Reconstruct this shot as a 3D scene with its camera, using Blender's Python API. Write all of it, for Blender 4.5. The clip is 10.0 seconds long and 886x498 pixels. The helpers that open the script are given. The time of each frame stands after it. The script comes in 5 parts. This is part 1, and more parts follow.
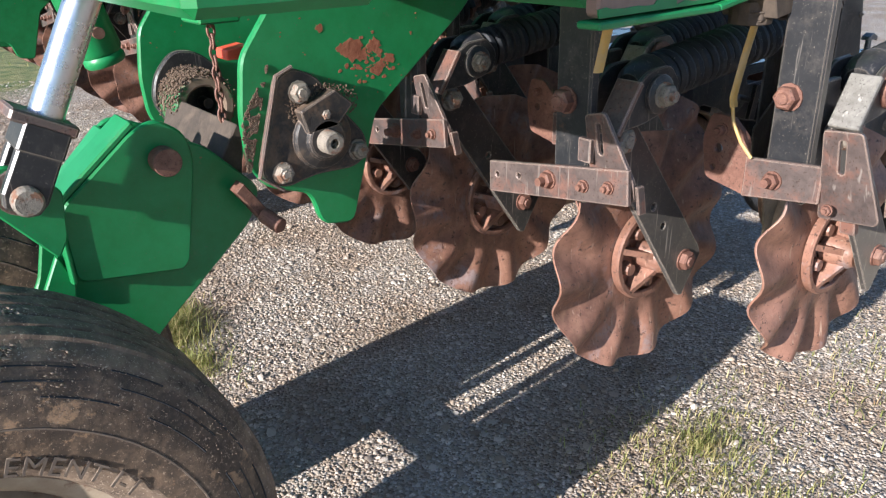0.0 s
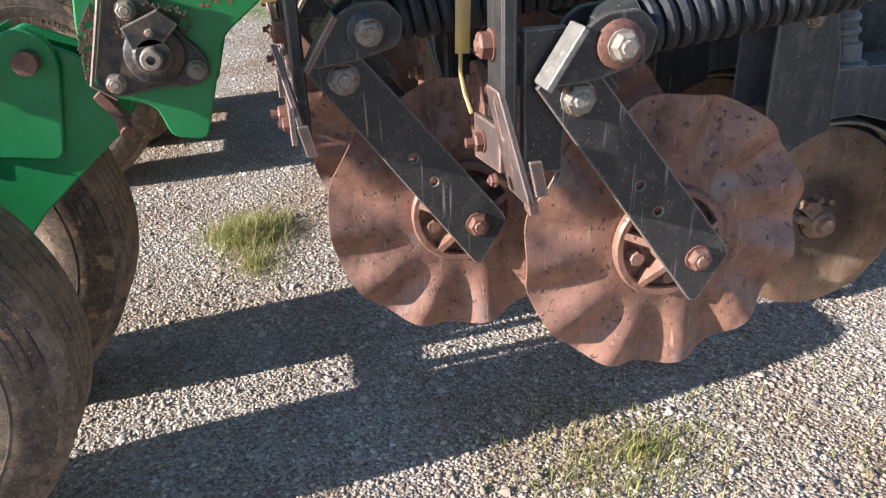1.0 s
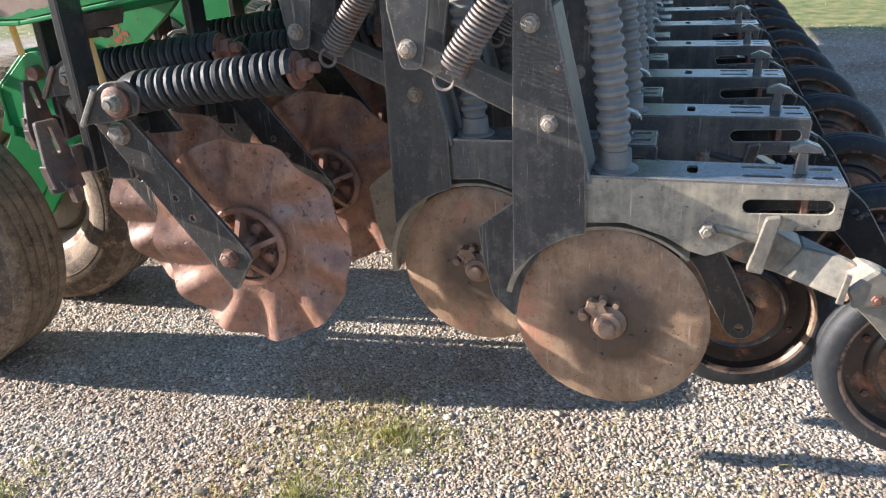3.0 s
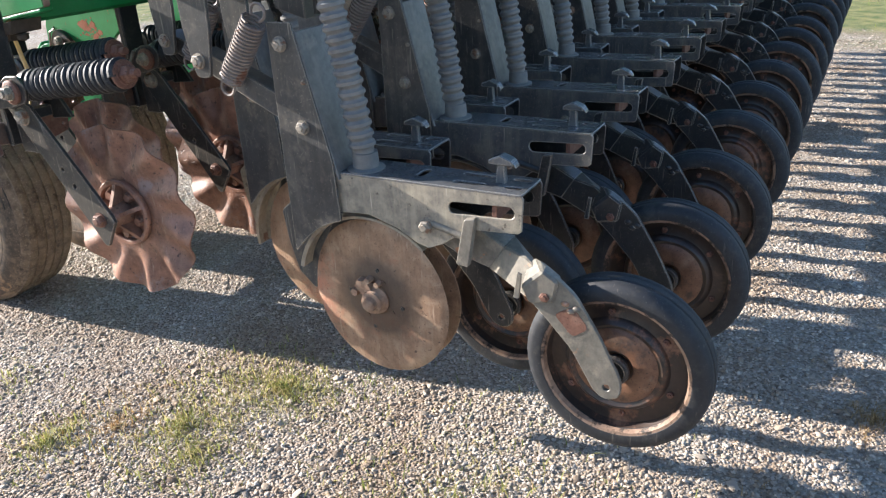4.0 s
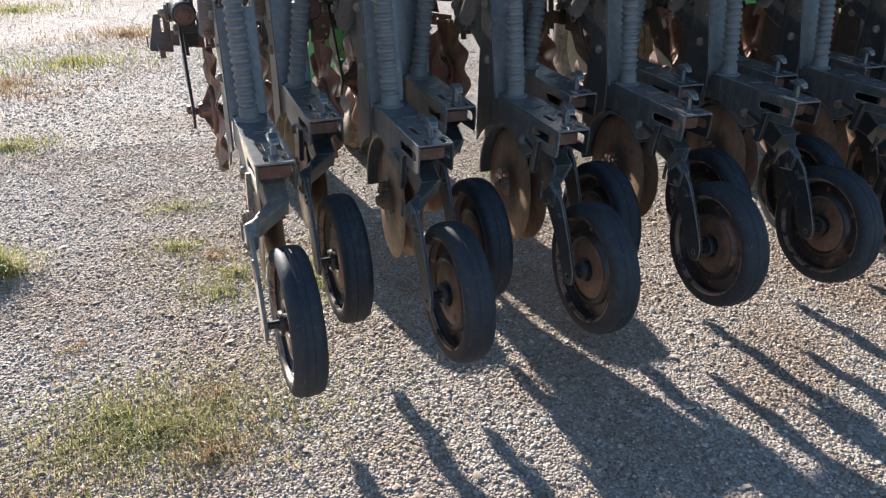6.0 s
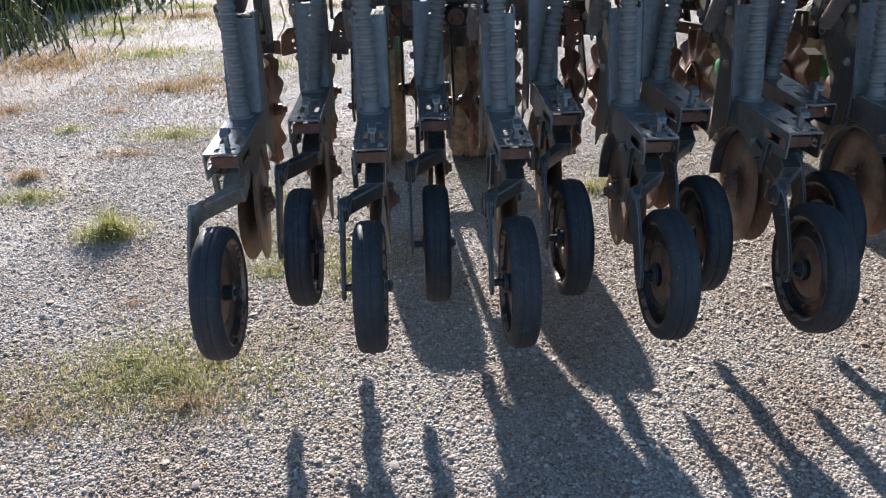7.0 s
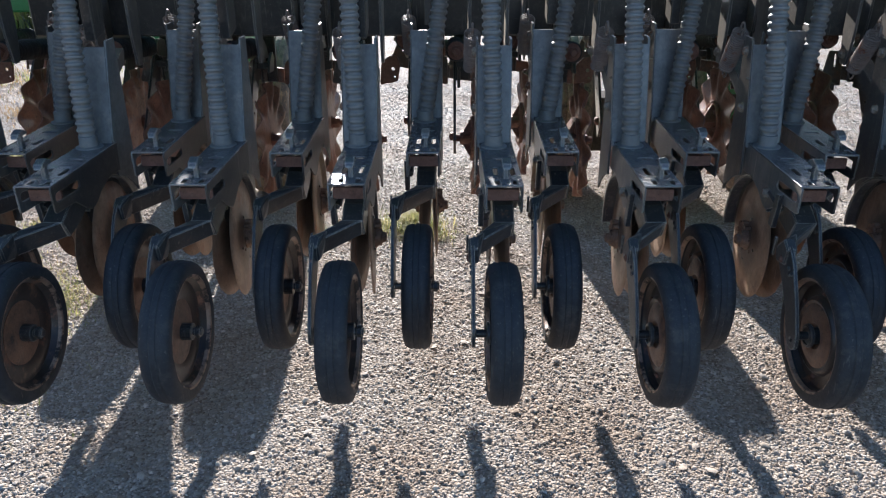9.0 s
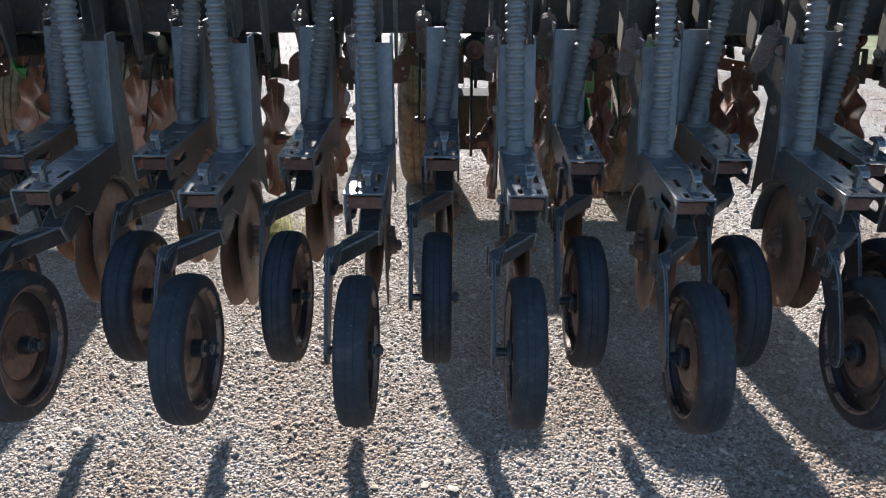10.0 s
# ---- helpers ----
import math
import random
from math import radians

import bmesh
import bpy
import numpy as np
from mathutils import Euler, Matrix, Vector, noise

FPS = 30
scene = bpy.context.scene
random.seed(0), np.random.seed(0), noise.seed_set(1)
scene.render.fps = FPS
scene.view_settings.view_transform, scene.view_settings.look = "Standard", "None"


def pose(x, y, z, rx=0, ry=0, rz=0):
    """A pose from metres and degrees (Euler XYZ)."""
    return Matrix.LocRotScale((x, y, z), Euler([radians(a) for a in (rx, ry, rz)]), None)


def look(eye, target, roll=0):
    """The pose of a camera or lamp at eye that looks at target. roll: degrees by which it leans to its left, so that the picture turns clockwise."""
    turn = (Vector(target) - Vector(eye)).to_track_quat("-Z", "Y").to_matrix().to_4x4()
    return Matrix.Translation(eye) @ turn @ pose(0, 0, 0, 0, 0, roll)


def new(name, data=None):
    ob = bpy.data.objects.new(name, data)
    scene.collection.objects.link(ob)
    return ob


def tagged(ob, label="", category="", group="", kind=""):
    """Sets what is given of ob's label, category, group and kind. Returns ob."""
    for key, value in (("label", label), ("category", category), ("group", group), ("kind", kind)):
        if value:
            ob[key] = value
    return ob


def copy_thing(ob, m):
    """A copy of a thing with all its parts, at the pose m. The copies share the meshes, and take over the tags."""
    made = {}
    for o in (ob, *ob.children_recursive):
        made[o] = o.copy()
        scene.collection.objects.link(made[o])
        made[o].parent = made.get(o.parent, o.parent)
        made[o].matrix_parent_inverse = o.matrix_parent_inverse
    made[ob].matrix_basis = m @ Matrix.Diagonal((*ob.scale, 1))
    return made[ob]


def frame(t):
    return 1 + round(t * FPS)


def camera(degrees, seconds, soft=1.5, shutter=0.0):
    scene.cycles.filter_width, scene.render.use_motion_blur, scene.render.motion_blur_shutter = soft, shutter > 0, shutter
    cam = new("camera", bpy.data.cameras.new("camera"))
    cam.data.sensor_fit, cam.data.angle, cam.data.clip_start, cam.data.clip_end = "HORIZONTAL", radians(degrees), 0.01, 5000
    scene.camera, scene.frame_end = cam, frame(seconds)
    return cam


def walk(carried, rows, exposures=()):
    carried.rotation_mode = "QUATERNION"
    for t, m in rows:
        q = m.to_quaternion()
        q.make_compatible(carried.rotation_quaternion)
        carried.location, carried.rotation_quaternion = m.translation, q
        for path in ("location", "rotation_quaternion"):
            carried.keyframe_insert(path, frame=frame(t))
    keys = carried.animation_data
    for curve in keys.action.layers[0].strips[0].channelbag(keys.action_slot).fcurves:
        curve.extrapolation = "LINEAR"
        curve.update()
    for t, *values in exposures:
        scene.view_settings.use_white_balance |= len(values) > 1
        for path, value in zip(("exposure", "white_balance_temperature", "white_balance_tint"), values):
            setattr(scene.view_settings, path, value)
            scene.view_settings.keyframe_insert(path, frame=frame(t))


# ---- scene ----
cam = camera(59.9, 10.0, soft=1.25)
PATH = [
    (0, (-0.474, 1.932, 1.159), (0.993, 0.816, 0.383), -1.3),
    (0.5, (-0.688, 1.536, 1.102), (0.998, 0.858, 0.267), -3.6),
    (1, (-0.806, 1.186, 1.114), (0.957, 0.824, 0.24), -2.2),
    (1.5, (-0.839, 0.877, 1.115), (0.97, 0.753, 0.27), -2.7),
    (2, (-1.028, 0.585, 1.189), (0.796, 0.67, 0.373), -2.2),
    (2.5, (-1.106, 0.279, 1.219), (0.705, 0.556, 0.418), -1.4),
    (2.7, (-1.101, 0.134, 1.21), (0.69, 0.511, 0.404), -1.9),
    (3.8, (-1.128, -0.671, 1.284), (0.469, 0.196, 0.451), -4.4),
    (4, (-1.051, -0.823, 1.279), (0.535, 0.07, 0.451), -3.4),
    (4.5, (-0.892, -1.18, 1.326), (0.627, -0.219, 0.45), -0.2),
    (5, (-0.729, -1.569, 1.386), (0.527, -0.336, 0.435), 2.0),
    (5.5, (-0.44, -1.799, 1.39), (0.484, -0.262, 0.506), 1.5),
    (5.7, (-0.296, -1.868, 1.404), (0.526, -0.278, 0.511), 1.3),
    (6.8, (0.427, -2.203, 1.48), (0.579, -0.44, 0.546), -0.2),
    (7, (0.619, -2.234, 1.456), (0.688, -0.443, 0.57), -1.1),
    (7.5, (0.969, -2.272, 1.463), (0.989, -0.464, 0.608), -0.6),
    (8, (1.29, -2.304, 1.481), (1.258, -0.491, 0.637), -0.8),
    (8.5, (1.589, -2.178, 1.443), (1.538, -0.352, 0.629), -0.2),
    (9, (1.913, -2.093, 1.433), (1.886, -0.268, 0.616), -0.2),
    (9.5, (2.27, -2.054, 1.449), (2.265, -0.235, 0.617), 0.0),
    (10, (2.614, -1.983, 1.431), (2.597, -0.165, 0.598), 0.2),
]
walk(cam, [(t, look(eye, target, roll)) for t, eye, target, roll in PATH], [(0.0, 1.10, 5650, 12), (1.0, 1.38, 5740, 13), (2.5, 1.68, 6030, 12.5), (4.5, 1.58, 5980, 11), (5.7, 1.34, 5980, 12), (7.5, 1.32, 5720, 13), (10.0, 1.47, 5720, 12)])

# ---- light ----
SUN_EL, SUN_AZ = 20.2, -7.6      # degrees above the ground; turn from +Y towards -X is negative
world = bpy.data.worlds.new("sky")
scene.world = world
world.use_nodes = True
wn = world.node_tree
sky = wn.nodes.new("ShaderNodeTexSky")
sky.sky_type = "NISHITA"
sky.sun_disc = False
sky.sun_elevation, sky.sun_rotation = radians(SUN_EL), radians(SUN_AZ)
sky.air_density, sky.dust_density, sky.ozone_density = 1.0, 0.6, 2.4
wn.links.new(sky.outputs[0], wn.nodes["Background"].inputs[0])
wn.nodes["Background"].inputs[1].default_value = 0.085
sun = new("sun", bpy.data.lights.new("sun", "SUN"))
sun.data.energy, sun.data.angle, sun.data.color = 5.0, radians(0.5), (1.0, 0.905, 0.78)
sun_dir = Vector((math.sin(radians(SUN_AZ)) * math.cos(radians(SUN_EL)), math.cos(radians(SUN_AZ)) * math.cos(radians(SUN_EL)), math.sin(radians(SUN_EL))))
sun.matrix_world = look(sun_dir * 40, (0, 0, 0))

# ---- materials ----
def mat(name, c1, c2, rough=0.6, metal=0.0, grain=60.0, patch=None, patch_scale=9.0, patch_at=0.56, bump=0.15,
        dust=None, dust_at=0.6, dust_scale=18.0, streak=0.0, spread=0.06, sheen=0.0, speck=None, speck_at=0.60, scratch=None, pit=None, pit_at=0.62, edge=None):
    """Two-tone grain, large worn patches and a thin dust layer, each with its own noise."""
    m = bpy.data.materials.new(name)
    m.use_nodes = True
    nt = m.node_tree
    b = nt.nodes["Principled BSDF"]
    N, L = nt.nodes.new, nt.links.new
    tc, oi = N("ShaderNodeTexCoord"), N("ShaderNodeObjectInfo")
    add = N("ShaderNodeVectorMath")
    add.operation = "MULTIPLY_ADD"
    L(oi.outputs["Random"], add.inputs[0])
    add.inputs[1].default_value = (37, 53, 71)
    L(tc.outputs["Object"], add.inputs[2])
    vec = add.outputs[0]

    def noise_tex(scale, detail=5.0, squash=None):
        n = N("ShaderNodeTexNoise")
        n.inputs["Scale"].default_value, n.inputs["Detail"].default_value = scale, detail
        n.inputs["Roughness"].default_value = 0.72
        if squash:
            mp = N("ShaderNodeMapping")
            mp.inputs["Scale"].default_value = squash
            L(vec, mp.inputs[0]); L(mp.outputs[0], n.inputs["Vector"])
        else:
            L(vec, n.inputs["Vector"])
        return n.outputs["Fac"]

    def ramp(src, lo, hi):
        r = N("ShaderNodeMapRange")
        r.inputs["From Min"].default_value, r.inputs["From Max"].default_value = lo, hi
        L(src, r.inputs["Value"])
        return r.outputs["Result"]

    def blend(fac, a, c):
        x = N("ShaderNodeMix")
        x.data_type = "RGBA"
        L(fac, x.inputs["Factor"])
        for sock, v in ((x.inputs["A"], a), (x.inputs["B"], c)):
            if isinstance(v, tuple):
                sock.default_value = (*v, 1)
            else:
                L(v, sock)
        return x.outputs["Result"]

    fine = noise_tex(grain)
    broad = noise_tex(grain / 7.0, 4.0)
    mixv = N("ShaderNodeMath"); mixv.operation = "MULTIPLY_ADD"
    L(fine, mixv.inputs[0]); mixv.inputs[1].default_value = 0.5
    half = N("ShaderNodeMath"); half.operation = "MULTIPLY"
    L(broad, half.inputs[0]); half.inputs[1].default_value = 0.5
    L(half.outputs[0], mixv.inputs[2])
    col = blend(ramp(mixv.outputs[0], 0.36, 0.64), c1, c2)
    rough_src = None
    if streak:
        s = noise_tex(30.0, 3.0, (1.0, 1.0, 0.08))
        col = blend(ramp(s, 0.5, 0.5 + 0.25 / max(streak, 0.01)), col, dust or c2)
    if patch:
        f = ramp(noise_tex(patch_scale, 8.0), patch_at, patch_at + spread)
        col = blend(f, col, patch)
        rough_src = f
    if dust:
        f2 = ramp(noise_tex(dust_scale, 9.0), dust_at - 0.06, dust_at + 0.30)
        col = blend(f2, col, dust)
        rough_src = f2 if rough_src is None else rough_src
    if speck:
        f3 = ramp(noise_tex(260.0, 4.0), speck_at - 0.03, speck_at + 0.02)
        col = blend(f3, col, speck)
    if scratch:
        mp2 = N("ShaderNodeMapping")
        mp2.inputs["Rotation"].default_value = (0.7, 0.2, 0.3)
        mp2.inputs["Scale"].default_value = (160, 160, 9)
        sn = N("ShaderNodeTexNoise")
        sn.inputs["Scale"].default_value, sn.inputs["Detail"].default_value = 1.0, 6.0
        L(vec, mp2.inputs[0]); L(mp2.outputs[0], sn.inputs["Vector"])
        col = blend(ramp(sn.outputs["Fac"], 0.64, 0.72), col, scratch)
    if edge:
        # worn paint and edge highlights coloured in along plates, broken up by the grain
        bv, gm, dt = N("ShaderNodeBevel"), N("ShaderNodeNewGeometry"), N("ShaderNodeVectorMath")
        bv.samples = 4
        bv.inputs["Radius"].default_value = 0.0032
        dt.operation = "DOT_PRODUCT"
        L(bv.outputs[0], dt.inputs[0]); L(gm.outputs["Normal"], dt.inputs[1])
        worn = N("ShaderNodeMath"); worn.operation = "MULTIPLY_ADD"
        L(fine, worn.inputs[0]); worn.inputs[1].default_value = 0.14
        L(dt.outputs["Value"], worn.inputs[2])
        rub = N("ShaderNodeMapRange")
        rub.inputs["From Min"].default_value, rub.inputs["From Max"].default_value = 1.045, 0.985
        L(worn.outputs[0], rub.inputs["Value"])
        col = blend(rub.outputs["Result"], col, edge)
    height = mixv.outputs[0]
    if pit:
        f5 = ramp(noise_tex(85.0, 3.0), pit_at, pit_at + 0.05)
        col = blend(f5, col, pit)
        dent = N("ShaderNodeMath"); dent.operation = "MULTIPLY_ADD"
        L(f5, dent.inputs[0]); dent.inputs[1].default_value = -0.6
        L(height, dent.inputs[2])
        height = dent.outputs[0]
    L(col, b.inputs["Base Color"])
    b.inputs["Metallic"].default_value = metal
    b.inputs["Sheen Weight"].default_value, b.inputs["Sheen Roughness"].default_value = sheen, 0.45
    b.inputs["Sheen Tint"].default_value = (1.0, 0.88, 0.70, 1)
    rr = N("ShaderNodeMapRange")
    rr.inputs["To Min"].default_value, rr.inputs["To Max"].default_value = rough, min(1.0, rough + 0.25)
    L(rough_src if rough_src is not None else fine, rr.inputs["Value"])
    L(rr.outputs["Result"], b.inputs["Roughness"])
    bp = N("ShaderNodeBump")
    bp.inputs["Strength"].default_value, bp.inputs["Distance"].default_value = bump, 0.004
    L(height, bp.inputs["Height"])
    L(bp.outputs["Normal"], b.inputs["Normal"])
    return m


def stain_hub(m, centre, r0, r1, colour):
    """A greasy stain that spread unevenly over a disc from its hub."""
    nt = m.node_tree
    N, L = nt.nodes.new, nt.links.new
    b = nt.nodes["Principled BSDF"]
    base = b.inputs["Base Color"].links[0].from_socket
    tc = N("ShaderNodeTexCoord")
    mp = N("ShaderNodeMapping")
    mp.inputs["Location"].default_value = (0.0, -centre[1], -centre[2])
    mp.inputs["Scale"].default_value = (0.0, 1.0, 1.0)
    L(tc.outputs["Object"], mp.inputs[0])
    ln = N("ShaderNodeVectorMath"); ln.operation = "LENGTH"
    L(mp.outputs[0], ln.inputs[0])
    nz = N("ShaderNodeTexNoise")
    nz.inputs["Scale"].default_value, nz.inputs["Detail"].default_value = 24.0, 6.0
    L(tc.outputs["Object"], nz.inputs["Vector"])
    jit = N("ShaderNodeMath"); jit.operation = "MULTIPLY_ADD"
    L(nz.outputs["Fac"], jit.inputs[0]); jit.inputs[1].default_value = 0.05
    L(ln.outputs["Value"], jit.inputs[2])
    rg = N("ShaderNodeMapRange")
    rg.inputs["From Min"].default_value, rg.inputs["From Max"].default_value = r0 + 0.025, r1 + 0.025
    rg.inputs["To Min"].default_value, rg.inputs["To Max"].default_value = 0.85, 0.0
    L(jit.outputs[0], rg.inputs["Value"])
    x = N("ShaderNodeMix"); x.data_type = "RGBA"
    L(rg.outputs["Result"], x.inputs["Factor"])
    L(base, x.inputs["A"])
    x.inputs["B"].default_value = (*colour, 1)
    L(x.outputs["Result"], b.inputs["Base Color"])


BLACK = mat("black_paint", (0.012, 0.013, 0.015), (0.026, 0.026, 0.028), 0.36, dust=(0.10, 0.086, 0.072), dust_at=0.58, dust_scale=30, patch=(0.11, 0.056, 0.032), patch_scale=14, patch_at=0.66, bump=0.14, sheen=0.10, speck=(0.20, 0.17, 0.14), speck_at=0.66, scratch=(0.13, 0.115, 0.10), edge=(0.15, 0.125, 0.1))
SHANKM = mat("worn_shank_paint", (0.026, 0.027, 0.030), (0.056, 0.056, 0.057), 0.36, dust=(0.20, 0.172, 0.138), dust_at=0.58, dust_scale=26, streak=0.3, patch=(0.17, 0.09, 0.055), patch_scale=16, patch_at=0.67, bump=0.16, sheen=0.15, speck=(0.28, 0.25, 0.21), speck_at=0.66, scratch=(0.18, 0.165, 0.145), edge=(0.26, 0.235, 0.2))
# next two: sky reflection on webs and beam tops put into lighter base colours
WEBSKY = mat("worn_skylit_web", (0.105, 0.106, 0.108), (0.205, 0.205, 0.205), 0.46, 0.22, dust=(0.34, 0.31, 0.27), dust_at=0.60, dust_scale=24, patch=(0.17, 0.10, 0.065), patch_scale=16, patch_at=0.68, bump=0.1, streak=0.3, sheen=0.1)
TOPSKY = mat("dusty_skylit_top", (0.085, 0.090, 0.098), (0.175, 0.178, 0.182), 0.26, 0.35, dust=(0.26, 0.23, 0.195), dust_at=0.58, dust_scale=24, patch=(0.16, 0.09, 0.055), patch_scale=16, patch_at=0.67, bump=0.14, speck=(0.30, 0.27, 0.23), speck_at=0.64, scratch=(0.26, 0.24, 0.21), edge=(0.4, 0.37, 0.33))
BEAMM = mat("dusty_beam_paint", (0.042, 0.046, 0.052), (0.098, 0.100, 0.103), 0.28, dust=(0.26, 0.22, 0.17), dust_at=0.58, dust_scale=22, streak=0.45, patch=(0.20, 0.105, 0.065), patch_scale=15, patch_at=0.66, bump=0.16, sheen=0.2, speck=(0.30, 0.25, 0.19), speck_at=0.64, scratch=(0.28, 0.245, 0.195), edge=(0.34, 0.3, 0.25))
FORKM = mat("dark_fork_paint", (0.016, 0.017, 0.020), (0.040, 0.040, 0.041), 0.28, dust=(0.24, 0.20, 0.155), dust_at=0.64, dust_scale=24, patch=(0.18, 0.09, 0.055), patch_scale=18, patch_at=0.64, bump=0.3, sheen=0.15, speck=(0.20, 0.17, 0.13), speck_at=0.66, scratch=(0.20, 0.175, 0.145), edge=(0.34, 0.29, 0.23))
# outermost opener: rubbed metal, with low sun on it put into paler colours
BEAMSUN = mat("rubbed_sunlit_steel", (0.13, 0.12, 0.105), (0.32, 0.285, 0.23), 0.42, 0.1, dust=(0.52, 0.44, 0.32), dust_at=0.52, dust_scale=22, streak=0.6, patch=(0.26, 0.13, 0.08), patch_scale=15, patch_at=0.64, bump=0.18, sheen=0.3, speck=(0.10, 0.09, 0.08), speck_at=0.68, scratch=(0.55, 0.48, 0.38), pit=(0.09, 0.075, 0.06), pit_at=0.64)
FORKSUN = mat("rubbed_sunlit_fork", (0.09, 0.084, 0.074), (0.24, 0.215, 0.175), 0.42, 0.1, dust=(0.46, 0.39, 0.29), dust_at=0.58, dust_scale=24, patch=(0.34, 0.16, 0.09), patch_scale=13, patch_at=0.60, spread=0.03, bump=0.18, sheen=0.2)
RUST = mat("rusted_blade_steel", (0.120, 0.060, 0.041), (0.375, 0.190, 0.128), 0.46, 0.10, grain=30, patch=(0.265, 0.195, 0.180), patch_scale=10, patch_at=0.56, dust=(0.43, 0.245, 0.155), dust_at=0.60, dust_scale=38, spread=0.08, bump=0.6, sheen=0.0, streak=0.3, speck=(0.075, 0.038, 0.026), speck_at=0.66, scratch=(0.38, 0.25, 0.18), pit=(0.095, 0.052, 0.038), pit_at=0.61)
DISCM = mat("brown_opener_steel", (0.180, 0.106, 0.068), (0.45, 0.285, 0.180), 0.40, 0.15, grain=26, patch=(0.44, 0.205, 0.125), patch_scale=7, patch_at=0.56, dust=(0.50, 0.375, 0.26), dust_at=0.57, dust_scale=30, spread=0.12, bump=0.28, sheen=0.04, streak=0.35, speck=(0.085, 0.05, 0.034), speck_at=0.65, scratch=(0.46, 0.33, 0.235), pit=(0.12, 0.072, 0.050), pit_at=0.64)
stain_hub(DISCM, (0.032, 0.0, 0.532), 0.070, 0.118, (0.072, 0.050, 0.038))
ARMM = mat("scratched_arm_paint", (0.014, 0.015, 0.017), (0.032, 0.031, 0.032), 0.36, dust=(0.12, 0.10, 0.082), dust_at=0.57, dust_scale=28, patch=(0.12, 0.062, 0.036), patch_scale=14, patch_at=0.67, bump=0.14, sheen=0.2, speck=(0.24, 0.20, 0.16), speck_at=0.65, scratch=(0.22, 0.195, 0.165), edge=(0.3, 0.25, 0.2))
RUSTCHIP = mat("bare_rust", (0.24, 0.075, 0.035), (0.36, 0.14, 0.075), 0.85, grain=150, bump=0.6)
RUSTY = mat("rusty_hardware", (0.115, 0.050, 0.034), (0.25, 0.125, 0.086), 0.60, 0.15, grain=110, dust=(0.34, 0.25, 0.19), dust_at=0.62, bump=0.5, speck=(0.07, 0.035, 0.025), speck_at=0.62)
BOLTM = mat("crusted_zinc_bolt", (0.17, 0.145, 0.115), (0.36, 0.31, 0.25), 0.58, 0.12, grain=120, patch=(0.24, 0.125, 0.075), patch_scale=38, patch_at=0.53, bump=0.7, speck=(0.09, 0.07, 0.055), speck_at=0.62)
SCUFF = mat("scuffed_bare_steel", (0.13, 0.118, 0.10), (0.30, 0.28, 0.245), 0.45, 0.15, grain=70, patch=(0.12, 0.10, 0.085), patch_scale=30, patch_at=0.58, bump=0.4, streak=0.4, speck=(0.08, 0.07, 0.06), speck_at=0.62, scratch=(0.45, 0.42, 0.37))
CASTM = mat("muddy_black_casting", (0.014, 0.014, 0.015), (0.034, 0.030, 0.028), 0.5, grain=60, patch=(0.105, 0.068, 0.044), patch_scale=13, patch_at=0.50, spread=0.10, dust=(0.17, 0.12, 0.08), dust_at=0.56, dust_scale=30, bump=0.6, edge=(0.22, 0.17, 0.13))
HUBM = mat("dusty_cast_hub", (0.17, 0.095, 0.062), (0.37, 0.235, 0.155), 0.7, 0.05, grain=90, patch=(0.08, 0.05, 0.036), patch_scale=30, patch_at=0.58, bump=0.5, dust=(0.45, 0.33, 0.23), dust_at=0.58)
# inner-rank boots: a patch of sun painted as dusty tan steel
BOOTSUN = mat("dusty_sunlit_boot", (0.16, 0.125, 0.085), (0.36, 0.29, 0.20), 0.6, 0.05, grain=50, patch=(0.05, 0.045, 0.04), patch_scale=16, patch_at=0.60, bump=0.4, streak=0.3, speck=(0.08, 0.06, 0.045), speck_at=0.64)
PLATEM = mat("worn_bracket_steel", (0.060, 0.047, 0.043), (0.155, 0.115, 0.100), 0.46, 0.25, grain=60, patch=(0.20, 0.095, 0.066), patch_scale=13, patch_at=0.48, spread=0.15, bump=0.35, speck=(0.055, 0.03, 0.022), speck_at=0.62, scratch=(0.26, 0.22, 0.19), edge=(0.34, 0.25, 0.2))
GREEN = mat("green_paint", (0.013, 0.172, 0.043), (0.025, 0.245, 0.077), 0.36, grain=26, patch=(0.27, 0.115, 0.07), patch_scale=8, patch_at=0.69, dust=(0.16, 0.19, 0.11), dust_at=0.66, spread=0.015, bump=0.05, speck=(0.12, 0.10, 0.07), speck_at=0.68)
DIRT = mat("packed_dirt", (0.075, 0.050, 0.033), (0.18, 0.122, 0.082), 0.95, grain=140, bump=0.9, speck=(0.30, 0.22, 0.15), speck_at=0.64)
RUBBER = mat("press_wheel_rubber", (0.014, 0.015, 0.018), (0.032, 0.033, 0.037), 0.66, grain=70, dust=(0.13, 0.112, 0.092), dust_at=0.60, bump=0.3, speck=(0.12, 0.105, 0.085), speck_at=0.67, scratch=(0.09, 0.08, 0.07))
TYREM = mat("dusty_tyre_rubber", (0.040, 0.029, 0.021), (0.100, 0.069, 0.046), 0.66, grain=40, patch=(0.36, 0.225, 0.125), patch_scale=8, patch_at=0.57, dust=(0.29, 0.19, 0.115), dust_at=0.52, dust_scale=34, spread=0.035, bump=0.6, speck=(0.34, 0.25, 0.17), speck_at=0.63)
